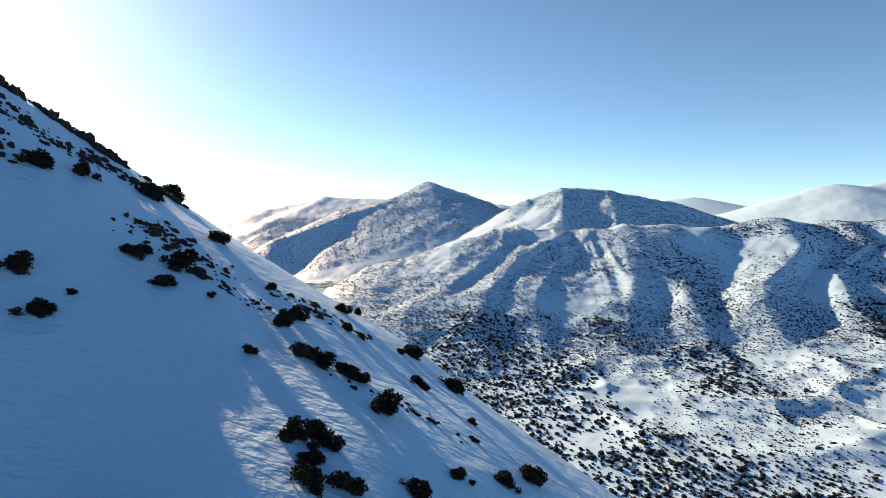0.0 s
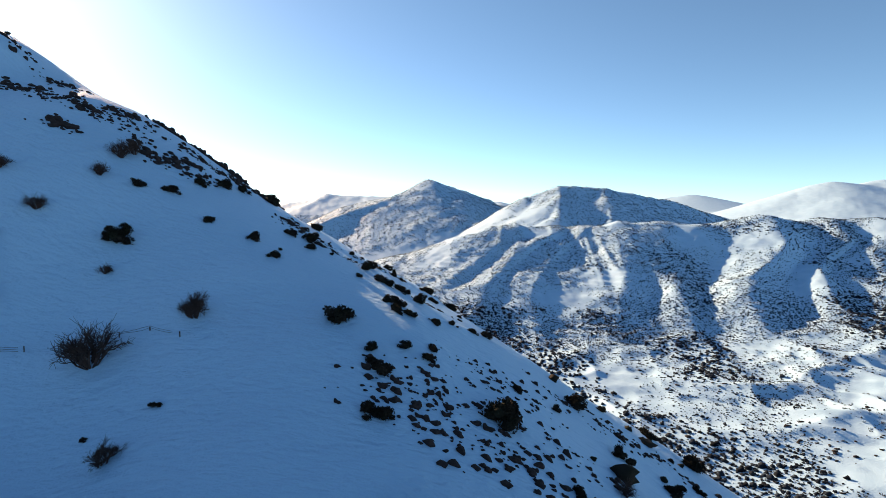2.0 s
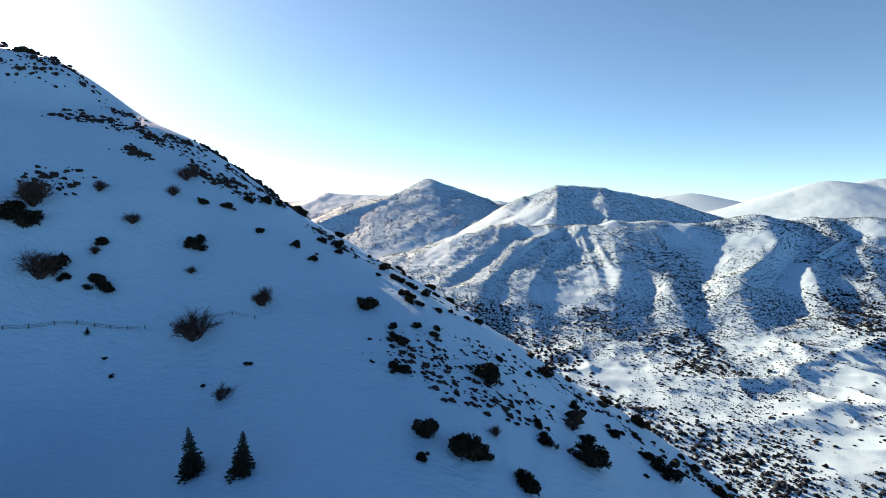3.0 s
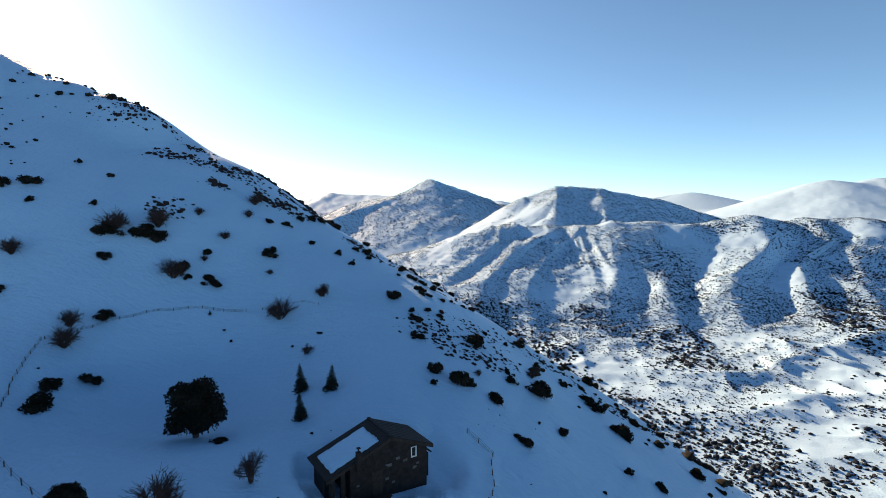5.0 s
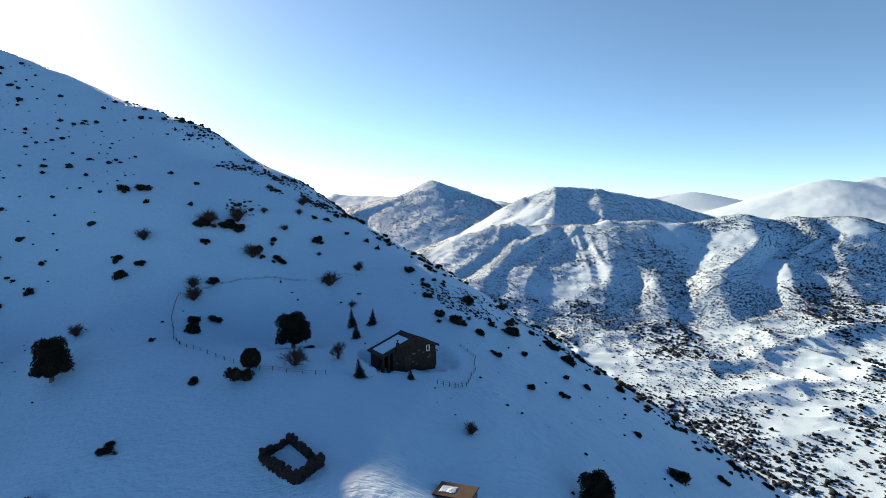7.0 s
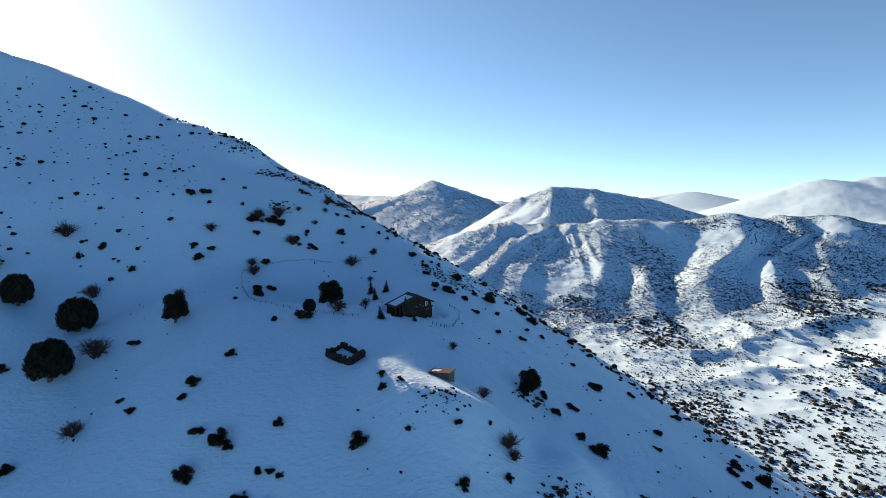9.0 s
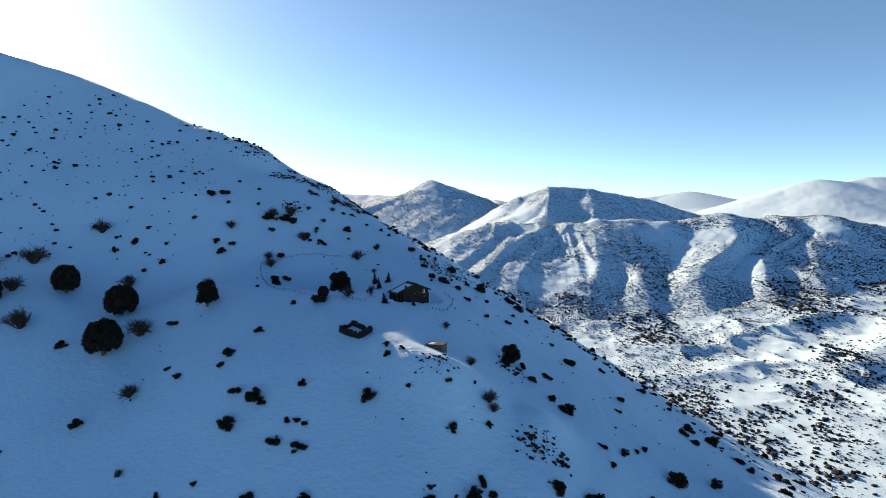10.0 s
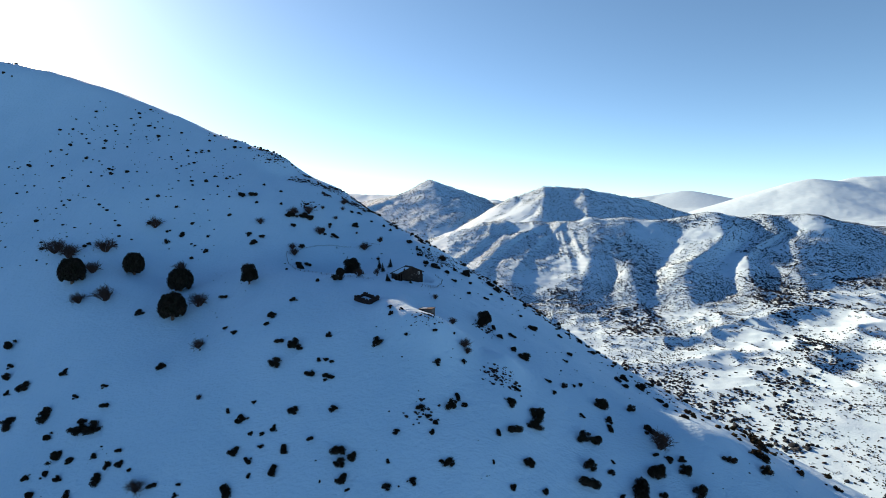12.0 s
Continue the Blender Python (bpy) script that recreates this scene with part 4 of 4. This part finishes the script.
def pillow(name, p, q, y0, y1, thick, mat):
    """Snow lying on a slope: a thick sheet with a soft, uneven rim."""
    bm = bmesh.new()
    (x0, z0), (x1, z1) = p, q
    nu, nv = 16, 12
    top, low = {}, {}
    for i in range(nu + 1):
        for j in range(nv + 1):
            s, t = i / nu, j / nv
            rim = min(1, 5 * min(s, 1 - s, t, 1 - t) + 0.02)
            h = thick * rim**0.5 * (0.85 + 0.3 * noise.noise((i * 0.5, j * 0.5, 3.1)))
            wob = 0.12 * noise.noise((i * 0.7, j * 0.7, 9.0))
            x, z, y = x0 + (x1 - x0) * s + wob, z0 + (z1 - z0) * s + wob * (z1 - z0) / (x1 - x0), y0 + (y1 - y0) * t + wob
            top[i, j] = bm.verts.new((x, y, z + h))
            low[i, j] = bm.verts.new((x, y, z + 0.004))
    for i in range(nu):
        for j in range(nv):
            bm.faces.new((top[i, j], top[i + 1, j], top[i + 1, j + 1], top[i, j + 1]))
            bm.faces.new((low[i, j], low[i, j + 1], low[i + 1, j + 1], low[i + 1, j]))
    for i in range(nu):
        bm.faces.new((top[i, 0], low[i, 0], low[i + 1, 0], top[i + 1, 0]))
        bm.faces.new((top[i, nv], top[i + 1, nv], low[i + 1, nv], low[i, nv]))
    for j in range(nv):
        bm.faces.new((top[0, j], top[0, j + 1], low[0, j + 1], low[0, j]))
        bm.faces.new((top[nu, j], low[nu, j], low[nu, j + 1], top[nu, j + 1]))
    bmesh.ops.recalc_face_normals(bm, faces=bm.faces)
    me = bpy.data.meshes.new(name)
    bm.to_mesh(me)
    bm.free()
    me.polygons.foreach_set("use_smooth", np.ones(len(me.polygons), bool))
    me.materials.append(mat)
    return me


def build_hut():
    base_z = 105.0
    hut = new("hut")
    hut.matrix_basis = Matrix.Translation((-8.08, -25.82, base_z)) @ Matrix.Rotation(0.60, 4, "Z")
    # the roof's outline in the gable's plane; the walls stand a little inside it
    wide, deep, ridge_x, ridge_z, left_z, right_z = 8.08, 3.8, 4.7, 4.37, 2.60, 2.99
    wall, x0, x1, y0, y1 = 0.35, 0.35, 7.75, 0.32, 3.5

    def under(x):
        """The underside of the roof over x."""
        return (left_z + (ridge_z - left_z) * x / ridge_x if x < ridge_x else right_z + (ridge_z - right_z) * (wide - x) / (wide - ridge_x)) - 0.12

    porch = 1.75
    gable = [(porch, -1.2), (x1, -1.6), (x1, under(x1)), (ridge_x, under(ridge_x)), (porch, under(porch))]
    # the front gable wall with a hole for the window
    wx0, wx1, wz0, wz1 = 6.47, 6.83, 2.30, 2.98
    front = part("front_wall", prism("front_wall", gable, y0, y0 + wall, STONE_WALL), None, hut, "dark rubble stone gable wall")
    cut = bmesh.new()
    cut.from_mesh(front.data)
    for co, no in (((wx0, 0, 0), (1, 0, 0)), ((wx1, 0, 0), (1, 0, 0)), ((0, 0, wz0), (0, 0, 1)), ((0, 0, wz1), (0, 0, 1))):
        bmesh.ops.bisect_plane(cut, geom=cut.verts[:] + cut.edges[:] + cut.faces[:], plane_co=co, plane_no=no)
    gone = []
    for f in cut.faces:
        c = f.calc_center_median()
        if wx0 < c.x < wx1 and wz0 < c.z < wz1 and abs(f.normal.y) > 0.9:
            gone.append(f)
    bmesh.ops.delete(cut, geom=gone, context="FACES")
    cut.to_mesh(front.data)
    cut.free()
    part("back_wall", prism("back_wall", [(x0, -1.0), (x1, -1.6), (x1, under(x1)), (ridge_x, under(ridge_x)), (x0, under(x0))], y1 - wall, y1, STONE_WALL), None, hut)
    part("right_wall", box("right_wall", x1 - wall, x1 - 0.005, y0 + wall + 0.003, y1 - wall - 0.003, -1.6, under(x1) - 0.02, STONE_WALL), None, hut)
    part("porch_wall", box("porch_wall", porch, porch + wall, y0 + wall + 0.003, y1 - wall - 0.003, -1.2, under(porch) - 0.02, STONE_WALL), None, hut)
    part("left_wall", box("left_wall", x0, x0 + 0.28, y0 + 1.1, y1 - wall - 0.003, -1.0, under(x0) - 0.02, STONE_WALL), None, hut)
    # the open porch under the low end of the roof
    for px in (x0 + 0.02, 1.12):
        part("porch_post", box("porch_post", px, px + 0.30, y0 + 0.02, y0 + 0.34, -1.2, under(px) - 0.03, STONE_WALL, 0.02), None, hut)
    part("porch_beam", slab("porch_beam", (x0, under(x0) - 0.14), (porch - 0.01, under(porch) - 0.14), y0 + 0.08, y0 + 0.28, 0.11, PLANK), None, hut)
    left = part("roof", slab("roof", (0.0, left_z - 0.12), (ridge_x + 0.03, ridge_z - 0.12), 0.0, deep, 0.13, ROOFING, 0.015), None, hut, "dark sheet roof with a slab of snow")
    rise = (ridge_z - left_z) / ridge_x
    part("roof_snow", pillow("roof_snow", (0.45, left_z + 0.45 * rise + 0.01), (3.95, left_z + 3.95 * rise + 0.01), 0.42, 3.1, 0.20, SHADE_TINTED_SNOW), None, left, "slab of snow lying on the roof")
    part("roof", slab("roof", (ridge_x - 0.01, ridge_z - 0.11), (wide, right_z - 0.12), 0.0, deep, 0.13, ROOFING, 0.015), None, hut, "bare dark sheet roof")
    part("ridge_cap", box("ridge_cap", ridge_x - 0.12, ridge_x + 0.14, -0.02, deep + 0.02, ridge_z + 0.0, ridge_z + 0.06, ROOFING, 0.02), None, hut)
    for k in range(9):
        y = 0.25 + 0.41 * k
        part("roof_seam", slab("roof_seam", (ridge_x + 0.16, ridge_z - 0.065 + 0.012), (wide - 0.02, right_z + 0.012), y, y + 0.05, 0.03, ROOFING), None, hut)
    part("barge_board", slab("barge_board", (0.0, left_z - 0.28), (ridge_x, ridge_z - 0.28), -0.03, -0.003, 0.2, PLANK, 0.008), None, hut)
    part("barge_board", slab("barge_board", (ridge_x + 0.005, ridge_z - 0.28), (wide, right_z - 0.28), -0.03, -0.003, 0.2, PLANK, 0.008), None, hut)
    chimney = part("chimney", box("chimney", 1.98, 2.30, -0.36, -0.04, 2.75, 4.05, STONE_WALL, 0.02), None, hut, "slim stone chimney with a metal cowl")
    part("cowl", box("cowl", 2.10, 2.18, -0.24, -0.16, 4.05, 4.28, ROOFING, 0.01), None, chimney)
    part("cowl", box("cowl", 2.02, 2.26, -0.32, -0.08, 4.28, 4.34, ROOFING, 0.01), None, chimney)
    window = part("window", box("window", wx0, wx1, y0 + 0.14, y0 + 0.16, wz0, wz1, GLASS), None, hut, "small window with a white frame")
    for a, b, c, d in [(wx0 - 0.05, wx0 + 0.02, wz0 - 0.05, wz1 + 0.05), (wx1 - 0.02, wx1 + 0.05, wz0 - 0.05, wz1 + 0.05), (wx0 + 0.021, wx1 - 0.021, wz1 - 0.01, wz1 + 0.05), (wx0 + 0.021, wx1 - 0.021, wz0 - 0.05, wz0 + 0.01)]:
        part("frame", box("frame", a, b, y0 - 0.03, y0 + 0.10, c, d, WHITE), None, window, "white window frame")
    part("door", box("door", 3.35, 4.15, y0 - 0.04, y0 + 0.02, 0.25, 2.05, PLANK, 0.01), None, hut, "dark plank door in the gable")
    for k in range(90):
        px, pz = porch + 0.1 + 5.6 * trng.random(), 0.4 + 3.4 * trng.random()
        if pz > under(px) - 0.5 or (wx0 - 0.4 < px < wx1 + 0.2 and 2.0 < pz) or 3.0 < px < 4.3 and pz < 2.2:
            continue
        s = 0.10 + 0.12 * trng.random()
        part("wall_stone", box("wall_stone", px, px + s * 1.6, y0 - 0.03, y0 + 0.05, pz, pz + s, PALE if trng.random() < 0.12 else STONE_WALL, 0.015), None, hut)
    annex = part("annex", box("annex", x1 + 0.005, 8.45, 1.2, 3.1, -1.6, 1.75, STONE_WALL, 0.02), None, hut, "low stone annex against the wall")
    part("annex_roof", slab("annex_roof", (x1 + 0.004, 2.35), (8.62, 1.74), 1.05, 3.25, 0.1, ROOFING, 0.01), None, annex)
    tagged(hut, "dark stone mountain hut with a snow-covered roof", "hut")
    bench = new("bench")
    spot = hut.matrix_basis @ Vector((3.5, -0.45, 0))
    bench.matrix_basis = hut.matrix_basis @ Matrix.Translation((2.9, -0.7, height(spot.x, spot.y) - base_z))
    part("seat", box("seat", 0, 1.5, 0, 0.45, 0.42, 0.48, PLANK, 0.01), None, bench)
    for lx in (0.1, 1.3):
        part("leg", box("leg", lx, lx + 0.1, 0.05, 0.4, -0.2, 0.419, PLANK), None, bench)
    tagged(bench, "low wooden bench in the snow before the hut", "bench")


build_hut()


# ---- the roofless stone fold and the cistern below the hut ----
def rubble_wall(parent, a, b, tall, thick, seed):
    """A dry wall of loose stones from a to b."""
    r = random.Random(seed)
    wall = new("wall")
    wall.parent = parent
    length = math.dist(a, b)
    spin = math.atan2(b[1] - a[1], b[0] - a[0])
    rows = max(2, int(tall / 0.27))
    px, py, pz = parent.location
    for row in range(rows):
        s = 0.1
        while s < length:
            w = 0.35 + 0.3 * r.random()
            if row > rows - 2 and r.random() < 0.35:
                s += w
                continue
            x, y = a[0] + (b[0] - a[0]) * s / length, a[1] + (b[1] - a[1]) * s / length
            ob = new("stone", r.choice(STONES))
            ob.parent = wall
            ob.matrix_basis = Matrix.Translation((x - px, y - py, height(x, y) - pz + 0.02 + row * 0.26)) @ Matrix.Rotation(spin + 0.2 * (r.random() - 0.5), 4, "Z") @ Matrix.Diagonal((w * 1.0, thick * 1.35, 0.62, 1))
            s += w * 0.8
    return wall


def build_fold():
    fold = new("stone_fold")
    fold.location = (-12.5, -44.5, height(-12.5, -44.5))
    corners = [(-15.2, -43.9), (-11.3, -46.8), (-9.9, -45.3), (-13.4, -42.2)]
    for k in range(4):
        rubble_wall(fold, corners[k], corners[(k + 1) % 4], 1.1 if k in (1, 0) else 0.9, 0.42, 20 + k)
    tagged(fold, "roofless dark stone sheepfold filled with snow", "sheepfold")
    tank = new("cistern")
    tank.matrix_basis = Matrix.Translation((0.4, -45.6, height(0.8, -45.8) + 0.0)) @ Matrix.Rotation(radians(-22), 4, "Z")
    body = part("body", prism("body", [(-1.3, -1.1), (1.6, -1.4), (1.6, 0.95), (-1.3, 0.75)], -0.9, 0.9, PALE, 0.03), None, tank, "pale concrete walls")
    part("roof", slab("roof", (-1.45, 0.752), (1.72, 0.955), -1.0, 1.0, 0.10, ROOFING, 0.015), None, tank, "dark flat roof")
    part("snow_patch", pillow("snow_patch", (-1.1, 0.89), (0.2, 0.975), -0.5, 0.4, 0.08, SHADE_TINTED_SNOW), None, tank, "patch of snow on the roof")
    tagged(tank, "low concrete cistern with a dark flat roof", "cistern")


build_fold()


# ---- fences round the hut's plot ----
def tube(name, pts, r, mat):
    verts, faces = [], []
    for k, p in enumerate(pts):
        for w in range(4):
            verts.append((p[0], p[1] + r * math.cos(1.571 * w), p[2] + r * math.sin(1.571 * w)))
        if k:
            for w in range(4):
                n = 4 * (k - 1)
                faces.append((n + w, n + (w + 1) % 4, n + 4 + (w + 1) % 4, n + 4 + w))
    return tri_mesh(name, verts, faces, mat)


POST_MESH = box("post", -0.03, 0.03, -0.03, 0.03, -0.3, 0.8, POST, 0.010)


def fence(points, tall, gap, wires, label, seed):
    r = random.Random(seed)
    base = new("fence")
    x0, y0 = points[0]
    z0 = height(x0, y0)
    base.location = (x0, y0, z0)
    line = []
    for (ax, ay), (bx, by) in zip(points, points[1:]):
        n = max(1, round(math.dist((ax, ay), (bx, by)) / gap))
        line += [(ax + (bx - ax) * k / n + r.gauss(0, 0.06), ay + (by - ay) * k / n + r.gauss(0, 0.06)) for k in range(n)]
    line.append(points[-1])
    for x, y in line:
        ob = part("post", POST_MESH, None, base)
        ob.matrix_basis = Matrix.Translation((x - x0, y - y0, height(x, y) - z0)) @ pose(0, 0, 0, r.gauss(0, 4), r.gauss(0, 4), r.random() * 90) @ Matrix.Diagonal((1, 1, tall * (0.8 + 0.35 * r.random()), 1))
    for h in wires:
        pts = []
        for (ax, ay), (bx, by) in zip(line, line[1:]):
            for k in range(4):
                s = k / 4
                x, y = ax + (bx - ax) * s, ay + (by - ay) * s
                pts.append((x - x0, y - y0, height(x, y) - z0 + h * tall - 0.12 * s * (1 - s) + r.gauss(0, 0.015)))
        part("wire", tube("wire", pts, 0.011, POST), None, base, "sagging rusty fence wire")
    tagged(base, label, "fence", "fences round the hut's plot")


fence([(-42.2, -7.0), (-39.9, -12.9), (-35.3, -20.6), (-33.6, -22.4)], 0.55, 1.1, (0.15, 0.35, 0.55, 0.8), "low rusty wire fence half buried in snow", 1)
fence([(-33.6, -22.4), (-28.1, -26.3), (-23.9, -29.0)], 0.6, 1.6, (0.3, 0.7), "wire fence with short wooden posts in snow", 2)
fence([(-20.2, -31.2), (-17.2, -31.4), (-14.3, -30.9), (-13.3, -30.4)], 0.6, 1.5, (0.4, 0.8), "wire fence with short wooden posts in snow", 3)
fence([(-42.0, -6.6), (-39.0, -1.6), (-35.5, 2.5), (-31.1, 4.6), (-26.0, 5.4)], 0.4, 1.4, (0.2, 0.5, 0.8), "low wire fence nearly buried in snow", 4)
fence([(-24.0, 5.9), (-19.3, 7.0), (-17.0, 6.4)], 0.4, 1.6, (0.5, 0.8), "low wire fence nearly buried in snow", 5)
fence([(1.3, -14.7), (3.3, -16.8), (3.2, -20.8), (1.9, -26.1)], 0.6, 1.2, (0.15, 0.35, 0.55, 0.8), "rusty wire fence curving past the hut", 6)
fence([(1.9, -26.1), (0.5, -27.4), (-1.4, -27.6)], 0.7, 0.55, (0.3, 0.6, 0.9), "picket fence of thin posts in the snow", 7)
